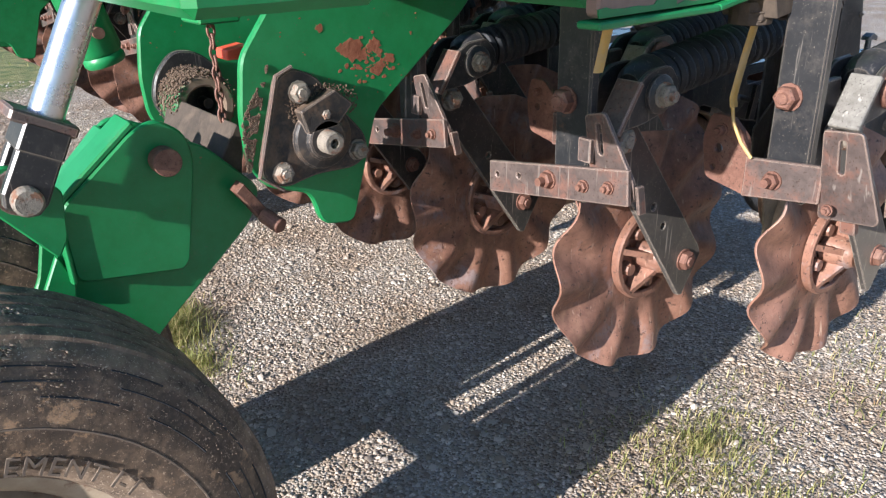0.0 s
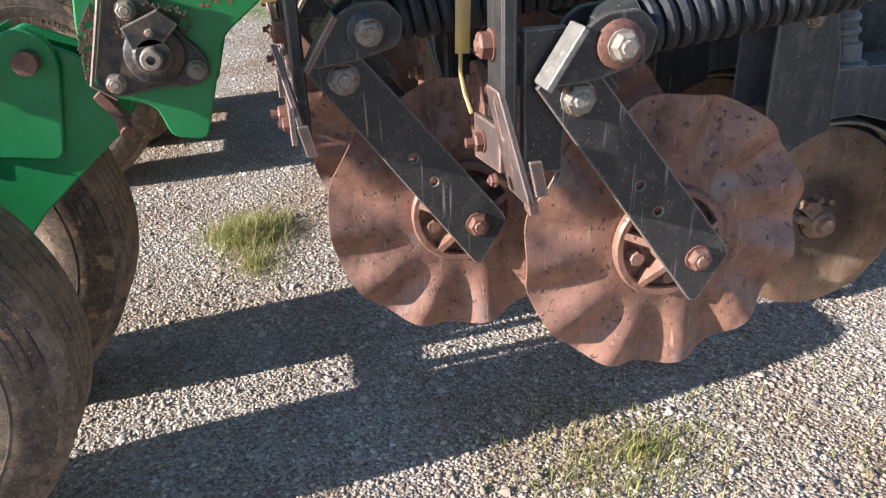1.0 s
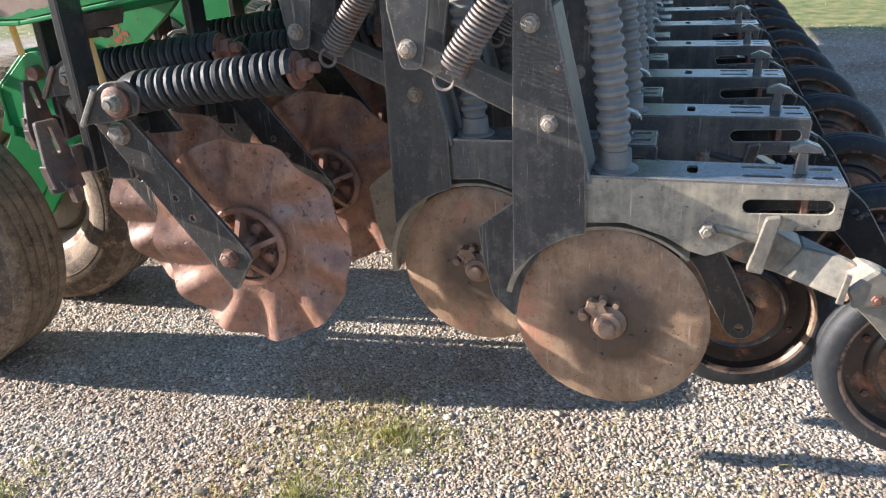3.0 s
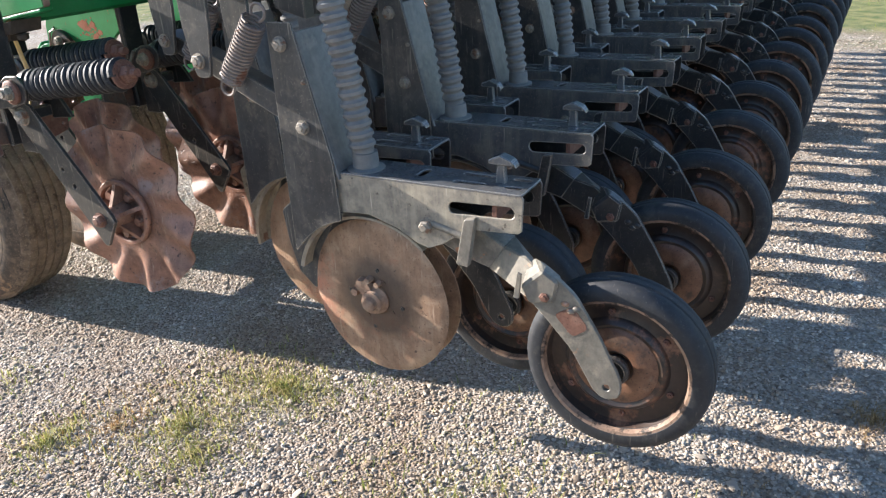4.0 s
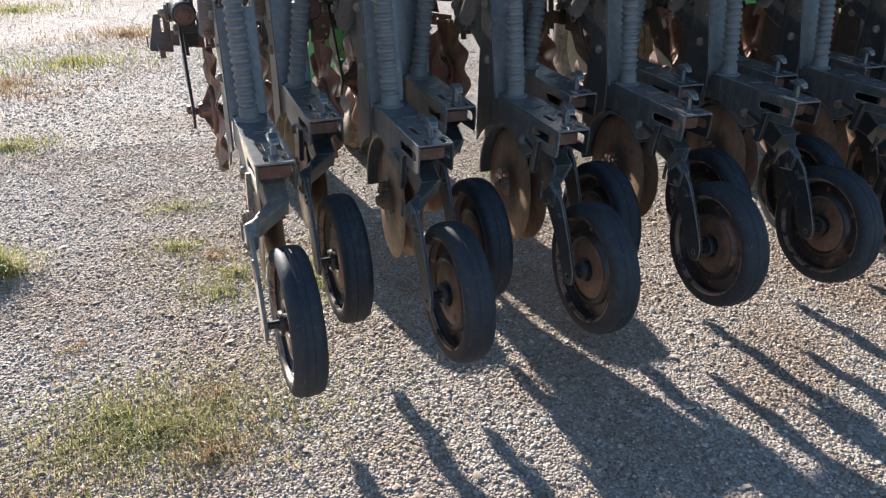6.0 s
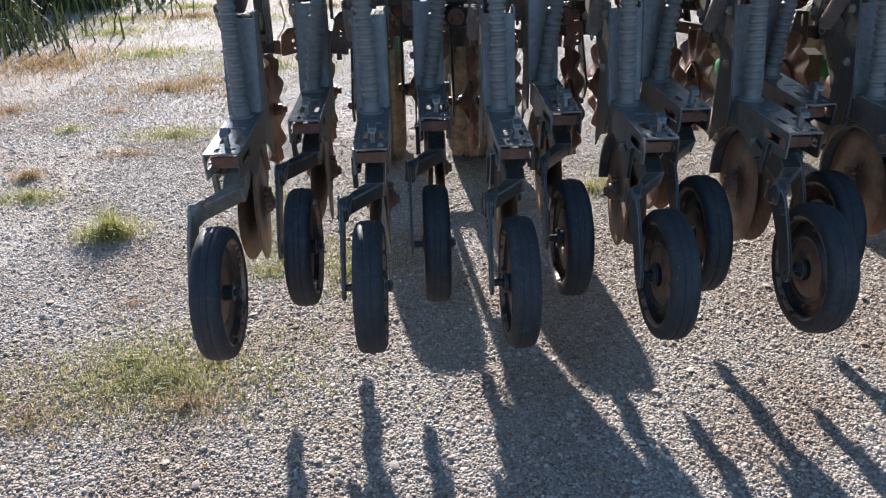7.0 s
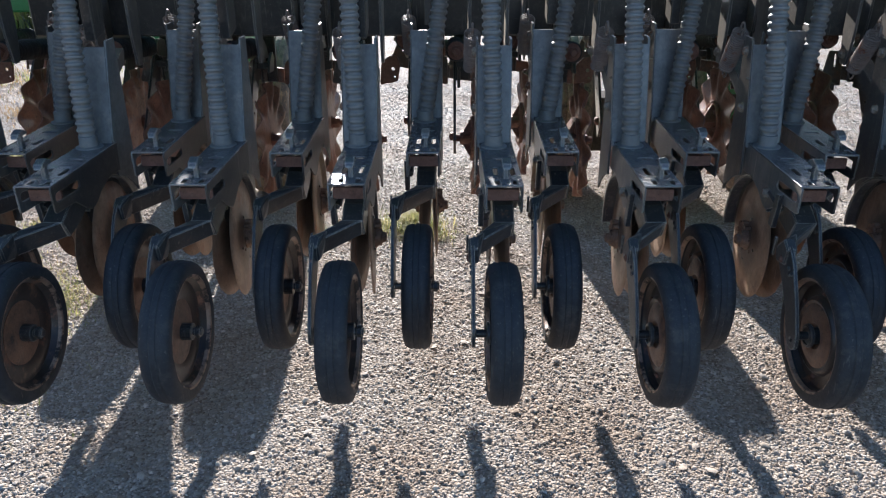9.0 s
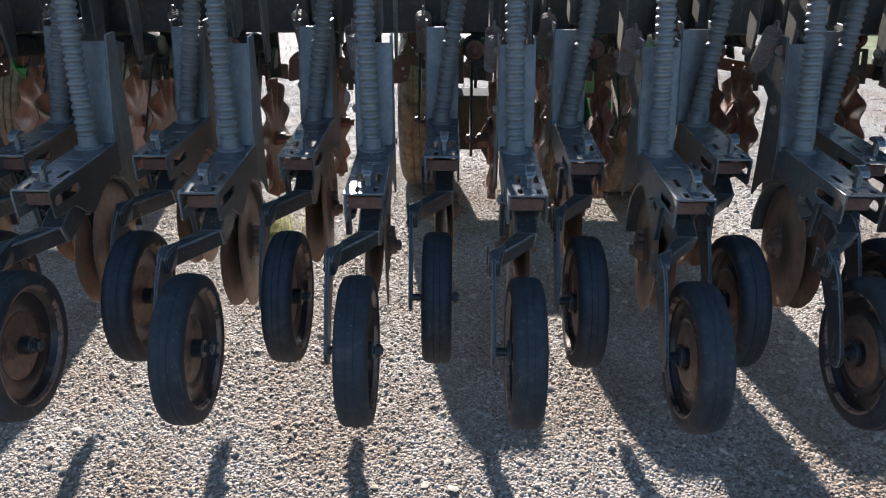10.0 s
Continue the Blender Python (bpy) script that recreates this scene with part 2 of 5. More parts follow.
TREADM = mat("mud_caked_tread", (0.085, 0.060, 0.042), (0.20, 0.140, 0.095), 0.85, grain=70, patch=(0.060, 0.046, 0.036), patch_scale=11, patch_at=0.56, spread=0.05, dust=(0.36, 0.26, 0.175), dust_at=0.50, dust_scale=26, bump=0.9, speck=(0.42, 0.33, 0.24), speck_at=0.62)
CRUMB = mat("dried_mud_crumbs", (0.22, 0.155, 0.105), (0.46, 0.36, 0.27), 0.95, grain=160, bump=0.8)
GRIMEGREEN = mat("mud_caked_green_paint", (0.010, 0.13, 0.035), (0.02, 0.18, 0.05), 0.6, grain=40, patch=(0.20, 0.14, 0.095), patch_scale=16, patch_at=0.46, spread=0.05, dust=(0.26, 0.19, 0.13), dust_at=0.5, bump=0.5)
GRIMEM = mat("mud_browned_paint", (0.040, 0.030, 0.022), (0.095, 0.070, 0.050), 0.85, grain=50, patch=(0.012, 0.085, 0.026), patch_scale=7, patch_at=0.66, dust=(0.17, 0.125, 0.085), dust_at=0.58, bump=0.6)
# pale copy for hoods that catch the sun: sunlight and dust in one colour
HOODSUN = mat("dusty_sunlit_hood", (0.20, 0.165, 0.125), (0.42, 0.35, 0.26), 0.5, 0.1, grain=50, patch=(0.24, 0.13, 0.08), patch_scale=13, patch_at=0.58, bump=0.25, streak=0.4, speck=(0.10, 0.075, 0.055), speck_at=0.66)
RIMM = mat("worn_wheel_rim", (0.020, 0.017, 0.017), (0.060, 0.038, 0.029), 0.32, 0.1, grain=40, patch=(0.23, 0.100, 0.056), patch_scale=9, patch_at=0.55, dust=(0.28, 0.20, 0.14), dust_at=0.62, spread=0.10, bump=0.14, sheen=0.1)
RIMC = mat("rusted_rim_centre", (0.095, 0.044, 0.026), (0.26, 0.130, 0.074), 0.44, 0.1, grain=45, patch=(0.045, 0.036, 0.032), patch_scale=12, patch_at=0.54, dust=(0.34, 0.25, 0.175), dust_at=0.62, spread=0.12, bump=0.3, sheen=0.1, speck=(0.05, 0.03, 0.022), speck_at=0.62)
PRIMER = mat("brown_primer", (0.22, 0.135, 0.10), (0.32, 0.215, 0.165), 0.6, grain=30, patch=(0.012, 0.17, 0.045), patch_scale=7, patch_at=0.66, spread=0.02, bump=0.08)
RIMEDGE = mat("rusted_rim_lip", (0.16, 0.098, 0.068), (0.38, 0.255, 0.18), 0.42, 0.2, grain=70, patch=(0.04, 0.032, 0.028), patch_scale=14, patch_at=0.50, bump=0.3)
CREAM = mat("cream_rim_paint", (0.30, 0.225, 0.155), (0.46, 0.375, 0.27), 0.6, grain=40, patch=(0.20, 0.11, 0.07), patch_scale=9, patch_at=0.55, bump=0.15)
HOSEM = mat("grey_hose_plastic", (0.125, 0.124, 0.122), (0.205, 0.20, 0.192), 0.50, grain=40, dust=(0.28, 0.245, 0.20), dust_at=0.54, bump=0.06)
SPRINGM = mat("oiled_spring_steel", (0.007, 0.008, 0.010), (0.018, 0.020, 0.024), 0.64, 0.0, dust=(0.13, 0.11, 0.088), dust_at=0.62, grain=60, patch=(0.16, 0.09, 0.06), patch_scale=22, patch_at=0.66, bump=0.25, speck=(0.16, 0.14, 0.12), speck_at=0.66)
TENSM = mat("bare_spring_steel", (0.15, 0.12, 0.105), (0.27, 0.22, 0.19), 0.55, 0.15, grain=80, patch=(0.20, 0.09, 0.055), patch_scale=20, patch_at=0.58, bump=0.15)
CHROME = mat("chromed_rod", (0.62, 0.62, 0.63), (0.78, 0.78, 0.78), 0.16, 1.0, grain=30, bump=0.02)
YELLOW = mat("yellow_strap", (0.50, 0.29, 0.05), (0.66, 0.42, 0.12), 0.55, grain=50, dust=(0.40, 0.33, 0.22), dust_at=0.5, bump=0.1)
RED = mat("red_clip", (0.60, 0.06, 0.03), (0.72, 0.10, 0.05), 0.4, grain=40, bump=0.05)
LETTER = mat("raised_tyre_letter", (0.11, 0.082, 0.06), (0.22, 0.165, 0.12), 0.8, grain=80, bump=0.2)


def leaf_mat(name, greens, dry):
    m = bpy.data.materials.new(name)
    m.use_nodes = True
    nt = m.node_tree
    b = nt.nodes["Principled BSDF"]
    g = nt.nodes.new("ShaderNodeNewGeometry")
    r = nt.nodes.new("ShaderNodeValToRGB")
    els = r.color_ramp.elements
    els[0].color, els[0].position = (*greens[0], 1), 0.0
    els[1].color, els[1].position = (*dry, 1), 0.95
    e = els.new(0.55); e.color = (*greens[1], 1)
    nt.links.new(g.outputs["Random Per Island"], r.inputs[0])
    nt.links.new(r.outputs[0], b.inputs["Base Color"])
    b.inputs["Roughness"].default_value = 0.55
    tr = nt.nodes.new("ShaderNodeBsdfTranslucent")
    nt.links.new(r.outputs[0], tr.inputs["Color"])
    ms = nt.nodes.new("ShaderNodeMixShader")
    ms.inputs[0].default_value = 0.45
    nt.links.new(b.outputs[0], ms.inputs[1])
    nt.links.new(tr.outputs[0], ms.inputs[2])
    nt.links.new(ms.outputs[0], nt.nodes["Material Output"].inputs["Surface"])
    return m


GRASS = leaf_mat("grass_blades", ((0.17, 0.21, 0.05), (0.38, 0.37, 0.12)), (0.60, 0.48, 0.24))
LAWNM = leaf_mat("lawn_blades", ((0.16, 0.22, 0.045), (0.30, 0.33, 0.09)), (0.44, 0.38, 0.17))
# dark green weeds, with the shade over the yard edge put into the leaves
WEEDSHADE = leaf_mat("shaded_weed_leaves", ((0.018, 0.028, 0.010), (0.034, 0.045, 0.015)), (0.06, 0.055, 0.026))
DRYGRASS = leaf_mat("dry_grass_blades", ((0.22, 0.15, 0.06), (0.38, 0.25, 0.12)), (0.50, 0.36, 0.20))


def stone_mat(name, island):
    """Crushed limestone: each stone has its own shade."""
    m = bpy.data.materials.new(name)
    m.use_nodes = True
    nt = m.node_tree
    N, L = nt.nodes.new, nt.links.new
    b = nt.nodes["Principled BSDF"]
    tc = N("ShaderNodeTexCoord")
    r = N("ShaderNodeValToRGB")
    els = r.color_ramp.elements
    els[0].color, els[0].position = (0.27, 0.215, 0.165, 1), 0.0
    els[1].color, els[1].position = (0.70, 0.63, 0.55, 1), 1.0
    for p, c in ((0.25, (0.37, 0.305, 0.24)), (0.5, (0.49, 0.42, 0.345)), (0.70, (0.43, 0.395, 0.36)), (0.86, (0.57, 0.505, 0.435))):
        e = els.new(p); e.color = (*c, 1)
    # bed darkened in place of the shade that real stones would cast
    if not island:
        for e in els:
            e.color = (*[0.80 * q for q in e.color[:3]], 1)
    n2 = N("ShaderNodeTexNoise")
    n2.inputs["Scale"].default_value, n2.inputs["Detail"].default_value = 260.0, 4.0
    L(tc.outputs["Object"], n2.inputs["Vector"])
    big = N("ShaderNodeTexNoise")
    big.inputs["Scale"].default_value, big.inputs["Detail"].default_value = 2.1, 8.0
    L(tc.outputs["Object"], big.inputs["Vector"])
    if island:
        g = N("ShaderNodeNewGeometry")
        L(g.outputs["Random Per Island"], r.inputs[0])
        height = n2.outputs["Fac"]
    else:
        v = N("ShaderNodeTexVoronoi")
        v.inputs["Scale"].default_value = 115.0
        L(tc.outputs["Object"], v.inputs["Vector"])
        sep = N("ShaderNodeSeparateColor")
        L(v.outputs["Color"], sep.inputs[0])
        L(sep.outputs[0], r.inputs[0])
        inv = N("ShaderNodeMath"); inv.operation = "SUBTRACT"; inv.inputs[0].default_value = 1.0
        L(v.outputs["Distance"], inv.inputs[1])
        height = inv.outputs[0]
    mul = N("ShaderNodeMix"); mul.data_type = "RGBA"; mul.blend_type = "MULTIPLY"
    mul.inputs["Factor"].default_value = 0.62
    L(r.outputs[0], mul.inputs["A"])
    tint = N("ShaderNodeValToRGB")
    tint.color_ramp.elements[0].color, tint.color_ramp.elements[0].position = (0.70, 0.55, 0.40, 1), 0.38
    tint.color_ramp.elements[1].color, tint.color_ramp.elements[1].position = (1, 0.965, 0.915, 1), 0.58
    L(big.outputs["Fac"], tint.inputs[0])
    L(tint.outputs[0], mul.inputs["B"])
    L(mul.outputs["Result"], b.inputs["Base Color"])
    b.inputs["Roughness"].default_value = 0.85
    bp = N("ShaderNodeBump")
    bp.inputs["Strength"].default_value, bp.inputs["Distance"].default_value = (0.35, 0.003) if island else (0.9, 0.008)
    L(height, bp.inputs["Height"])
    L(bp.outputs["Normal"], b.inputs["Normal"])
    return m, mul, b


STONE, _, _ = stone_mat("limestone_chips", True)
GRAVEL, gravel_col, gravel_bsdf = stone_mat("gravel_bed", False)
# the bed turns into thin turf far from the yard
nt = GRAVEL.node_tree
tcn = nt.nodes.new("ShaderNodeTexCoord")
sepp = nt.nodes.new("ShaderNodeSeparateXYZ")
nt.links.new(tcn.outputs["Object"], sepp.inputs[0])
wob = nt.nodes.new("ShaderNodeTexNoise")
wob.inputs["Scale"].default_value, wob.inputs["Detail"].default_value = 0.7, 6.0
nt.links.new(tcn.outputs["Object"], wob.inputs["Vector"])
edge = nt.nodes.new("ShaderNodeMath"); edge.operation = "MULTIPLY_ADD"
nt.links.new(wob.outputs["Fac"], edge.inputs[0]); edge.inputs[1].default_value = 2.4
nt.links.new(sepp.outputs["X"], edge.inputs[2])
turf = nt.nodes.new("ShaderNodeMapRange")
turf.inputs["From Min"].default_value, turf.inputs["From Max"].default_value = 7.3, 8.0
nt.links.new(edge.outputs[0], turf.inputs["Value"])
tgreen = nt.nodes.new("ShaderNodeValToRGB")
tgreen.color_ramp.elements[0].color, tgreen.color_ramp.elements[0].position = (0.09, 0.13, 0.03, 1), 0.35
tgreen.color_ramp.elements[1].color, tgreen.color_ramp.elements[1].position = (0.30, 0.26, 0.10, 1), 0.7
tn = nt.nodes.new("ShaderNodeTexNoise")
tn.inputs["Scale"].default_value, tn.inputs["Detail"].default_value = 6.0, 8.0
nt.links.new(tcn.outputs["Object"], tn.inputs["Vector"])
nt.links.new(tn.outputs["Fac"], tgreen.inputs[0])
mx = nt.nodes.new("ShaderNodeMix"); mx.data_type = "RGBA"
nt.links.new(turf.outputs["Result"], mx.inputs["Factor"])
nt.links.new(gravel_col.outputs["Result"], mx.inputs["A"])
nt.links.new(tgreen.outputs[0], mx.inputs["B"])
nt.links.new(mx.outputs["Result"], gravel_bsdf.inputs["Base Color"])


# ---- mesh helpers ----
def finish(bm, bevel=0.0, smooth=False):
    bmesh.ops.recalc_face_normals(bm, faces=bm.faces)
    if bevel:
        sharp = [e for e in bm.edges if len(e.link_faces) == 2 and e.calc_face_angle(0) > 0.6]
        bmesh.ops.bevel(bm, geom=sharp, offset=bevel, offset_type="OFFSET", segments=1, affect="EDGES", clamp_overlap=True)
    if smooth:
        for f in bm.faces:
            f.smooth = True
    return bm


def part(name, bm, material, parent=None, label="", smooth=False):
    """Link a bmesh as one mesh object under a thing or a part."""
    me = bpy.data.meshes.new(name)
    if smooth:
        for f in bm.faces:
            f.smooth = True
    bm.to_mesh(me)
    bm.free()
    me.materials.append(material)
    if smooth:
        me.set_sharp_from_angle(angle=radians(38))
    ob = new(name, me)
    if parent is not None:
        ob.parent = parent
    return tagged(ob, label)


def thing(name, label, category, group="", kind="", at=(0, 0, 0)):
    ob = new(name)
    ob.location = at
    ob.empty_display_size = 0.1
    return tagged(ob, label, category, group, kind)


def loops(bm, rings, closed=True, caps=True):
    """Skin a list of equal vertex rings."""
    vs = [[bm.verts.new(p) for p in r] for r in rings]
    n = len(vs[0])
    for a, b in zip(vs, vs[1:]):
        for i in range(n if closed else n - 1):
            j = (i + 1) % n
            bm.faces.new((a[i], a[j], b[j], b[i]))
    if caps:
        bm.faces.new(vs[0][::-1])
        bm.faces.new(vs[-1])
    return vs


def plate(outline, x0, thick, bm=None, plane="x", holes=()):
    """A flat plate with holes: outline in (y, z) at x0 for plane x, in (x, z) at y0 for plane y, in (x, y) for plane z."""
    bm = bm or bmesh.new()
    def P(a, b, o):
        return {"x": (o, a, b), "y": (a, o, b), "z": (a, b, o)}[plane]
    tmp = bmesh.new()
    edges = []
    for loop in (outline, *holes):
        vs = [tmp.verts.new(P(a, b, x0)) for a, b in loop]
        edges += [tmp.edges.new((vs[i], vs[(i + 1) % len(vs)])) for i in range(len(vs))]
    bmesh.ops.triangle_fill(tmp, edges=edges, use_beauty=True, use_dissolve=False)
    ext = bmesh.ops.extrude_face_region(tmp, geom=tmp.faces[:])
    shift = {"x": (thick, 0, 0), "y": (0, thick, 0), "z": (0, 0, thick)}[plane]
    bmesh.ops.translate(tmp, vec=shift, verts=[v for v in ext["geom"] if isinstance(v, bmesh.types.BMVert)])
    bmesh.ops.recalc_face_normals(tmp, faces=tmp.faces)
    bmesh.ops.dissolve_limit(tmp, angle_limit=0.01, verts=tmp.verts, edges=tmp.edges)
    me = bpy.data.meshes.new("tmp")
    tmp.to_mesh(me)
    tmp.free()
    bm.from_mesh(me)
    bpy.data.meshes.remove(me)
    return bm


def ring_pts(cx, cy, r, n=12, start=0.0):
    return [(cx + r * math.cos(start + 2 * math.pi * i / n), cy + r * math.sin(start + 2 * math.pi * i / n)) for i in range(n)]


def slot_pts(c0, c1, r, n=6):
    """A rounded slot between two centres."""
    a = math.atan2(c1[1] - c0[1], c1[0] - c0[0])
    p = [(c1[0] + r * math.cos(a - math.pi / 2 + math.pi * i / n), c1[1] + r * math.sin(a - math.pi / 2 + math.pi * i / n)) for i in range(n + 1)]
    p += [(c0[0] + r * math.cos(a + math.pi / 2 + math.pi * i / n), c0[1] + r * math.sin(a + math.pi / 2 + math.pi * i / n)) for i in range(n + 1)]
    return p


def rounded(pts, r, n=4):
    """Round the corners of a polygon."""
    out = []
    k = len(pts)
    for i in range(k):
        p, a, b = Vector(pts[i]), Vector(pts[i - 1]), Vector(pts[(i + 1) % k])
        rr = min(r, (a - p).length * 0.45, (b - p).length * 0.45)
        s, e = p + (a - p).normalized() * rr, p + (b - p).normalized() * rr
        for j in range(n + 1):
            t = j / n
            q = s * (1 - t) ** 2 + p * 2 * t * (1 - t) + e * t ** 2
            out.append((q.x, q.y))
    return out


def box(bm, lo, hi):
    (x0, y0, z0), (x1, y1, z1) = lo, hi
    loops(bm, [[(x0, y0, z), (x1, y0, z), (x1, y1, z), (x0, y1, z)] for z in (z0, z1)])
    return bm


def box_of(lo, hi):
    bm = bmesh.new()
    box(bm, lo, hi)
    return bm


def frame_of(d):
    d = Vector(d).normalized()
    u = d.cross(Vector((0, 0, 1)) if abs(d.z) < 0.9 else Vector((1, 0, 0))).normalized()
    return d, u, d.cross(u)


def cyl(bm, p0, p1, r0, r1=None, seg=14):
    r1 = r0 if r1 is None else r1
    p0, p1 = Vector(p0), Vector(p1)
    d, u, v = frame_of(p1 - p0)
    loops(bm, [[p + (u * math.cos(2 * math.pi * i / seg) + v * math.sin(2 * math.pi * i / seg)) * r for i in range(seg)] for p, r in ((p0, r0), (p1, r1))])
    return bm


def lathe(bm, centre, axis, profile, seg=32, wave=None, closed=False, phase=0.0):
    """Turn a profile of (radius, height along the axis)."""
    c = Vector(centre)
    d, u, v = frame_of(axis)
    rings = []
    for r, h in profile:
        ring = []
        for i in range(seg):
            a = phase + 2 * math.pi * i / seg
            hh = h + (wave(r, a) if wave else 0.0)
            ring.append(c + d * hh + (u * math.cos(a) + v * math.sin(a)) * r)
        rings.append(ring)
    if closed:
        rings.append(rings[0])
        vs = [[bm.verts.new(p) for p in r] for r in rings[:-1]]
        vs.append(vs[0])
        for a, b in zip(vs, vs[1:]):
            for i in range(seg):
                j = (i + 1) % seg
                bm.faces.new((a[i], a[j], b[j], b[i]))
    else:
        loops(bm, rings)
    return bm


def sweep(bm, path, r, seg=8, radii=None, flat=None):
    """A tube along a path; flat=(a, b) gives an oval of those half widths."""
    path = [Vector(p) for p in path]
    rings = []
    up = None
    for i, p in enumerate(path):
        d = (path[min(i + 1, len(path) - 1)] - path[max(i - 1, 0)]).normalized()
        if up is None:
            _, u, v = frame_of(d)
        else:
            u = (up - d * up.dot(d)).normalized()
            v = d.cross(u)
        up = u
        rr = radii[i] if radii else r
        a, b = flat if flat else (rr, rr)
        rings.append([p + u * a * math.cos(2 * math.pi * k / seg) + v * b * math.sin(2 * math.pi * k / seg) for k in range(seg)])
    loops(bm, rings)
    return bm


def helix(bm, p0, p1, radius, wire, turns, per=12, seg=6, ends=0.0):
    p0, p1 = Vector(p0), Vector(p1)
    d, u, v = frame_of(p1 - p0)
    n = int(turns * per)
    path = []
    for i in range(n + 1):
        a = 2 * math.pi * turns * i / n
        path.append(p0 + (p1 - p0) * (i / n) + (u * math.cos(a) + v * math.sin(a)) * radius)
    return sweep(bm, path, wire, seg)


def bolt(bm, at, axis, r=0.012, head=0.010, washer=True, stub=0.0, seg=6):
    """A hexagon head with washer, and a threaded end if stub is given."""
    p, (d, _, _) = Vector(at), frame_of(axis)
    if washer:
        cyl(bm, p, p + d * 0.0025, r * 1.32, seg=12)
        p = p + d * 0.0025
    h = p + d * head
    cyl(bm, p, p + d * head * 0.8, r * 1.12, seg=seg)
    cyl(bm, p + d * head * 0.8, h, r * 1.12, r * 0.9, seg=seg)
    cyl(bm, h, h + d * 0.0025, r * 0.62, r * 0.5, seg=8)
    if stub:
        cyl(bm, h, h + d * stub, r * 0.6, seg=8)
    return bm


def crumbs(name, mats, material, parent, label):
    """Many small angular lumps in one mesh, one for each (matrix, radius)."""
    base = [Vector(p).normalized() for p in ((0, 0, 1), (0.9, 0, 0.3), (0.28, 0.85, 0.35), (-0.73, 0.53, 0.25), (-0.73, -0.53, 0.4), (0.28, -0.85, 0.25), (0.1, 0.1, -1))]
    tri = [(0, i, i % 5 + 1) for i in range(1, 6)] + [(6, i % 5 + 1, i) for i in range(1, 6)]
    verts, faces = [], []
    for m, r in mats:
        k = len(verts)
        verts += [m @ (p * r) for p in base]
        faces += [(a + k, b + k, c + k) for a, b, c in tri]
    me = bpy.data.meshes.new(name)
    me.from_pydata(verts, [], faces)
    me.materials.append(material)
    ob = new(name, me)
    ob.parent = parent
    return tagged(ob, label, kind="stuff")


def hull(bm, pts):
    vs = [bm.verts.new(p) for p in pts]
    out = bmesh.ops.convex_hull(bm, input=vs)
    bmesh.ops.delete(bm, geom=[v for v in out["geom_unused"] if isinstance(v, bmesh.types.BMVert)], context="VERTS")
    return bm


def add_bolt(parent, at, axis, r=0.012, head=0.010, material=None, stub=0.0, label=""):
    return part("bolt", bolt(bmesh.new(), at, axis, r, head, True, stub), material or BOLTM, parent, label)


# ---- ground ----
bm = bmesh.new()
R = 220.0
bmesh.ops.create_grid(bm, x_segments=40, y_segments=40, size=R)
ground = part("ground", bm, GRAVEL)
tagged(ground, "pale crushed limestone gravel yard turning to thin turf", "ground", kind="structure")


# ---- row openers ----
ROW, RANK_X, RANK_Y = 0.381, 0.190, 0.250
OP_RANK_X, OP_RANK_Y = 0.179, 0.279
ROWS_N = 15
HUBZ = 0.532


def wheel_profile(R, w):
    """Press-wheel tyre: rounded tread with two shallow grooves."""
    h = w / 2
    return [(R - 0.040, -h * 0.72), (R - 0.033, -h * 0.95), (R - 0.018, -h), (R - 0.007, -h * 0.86), (R - 0.002, -h * 0.6), (R - 0.001, -h * 0.36), (R - 0.0022, -h * 0.30),
            (R - 0.0022, -h * 0.22), (R, -h * 0.16), (R, h * 0.16), (R - 0.0022, h * 0.22), (R - 0.0022, h * 0.30), (R - 0.001, h * 0.36), (R - 0.002, h * 0.6), (R - 0.007, h * 0.86),
            (R - 0.018, h), (R - 0.033, h * 0.95), (R - 0.040, h * 0.72)]


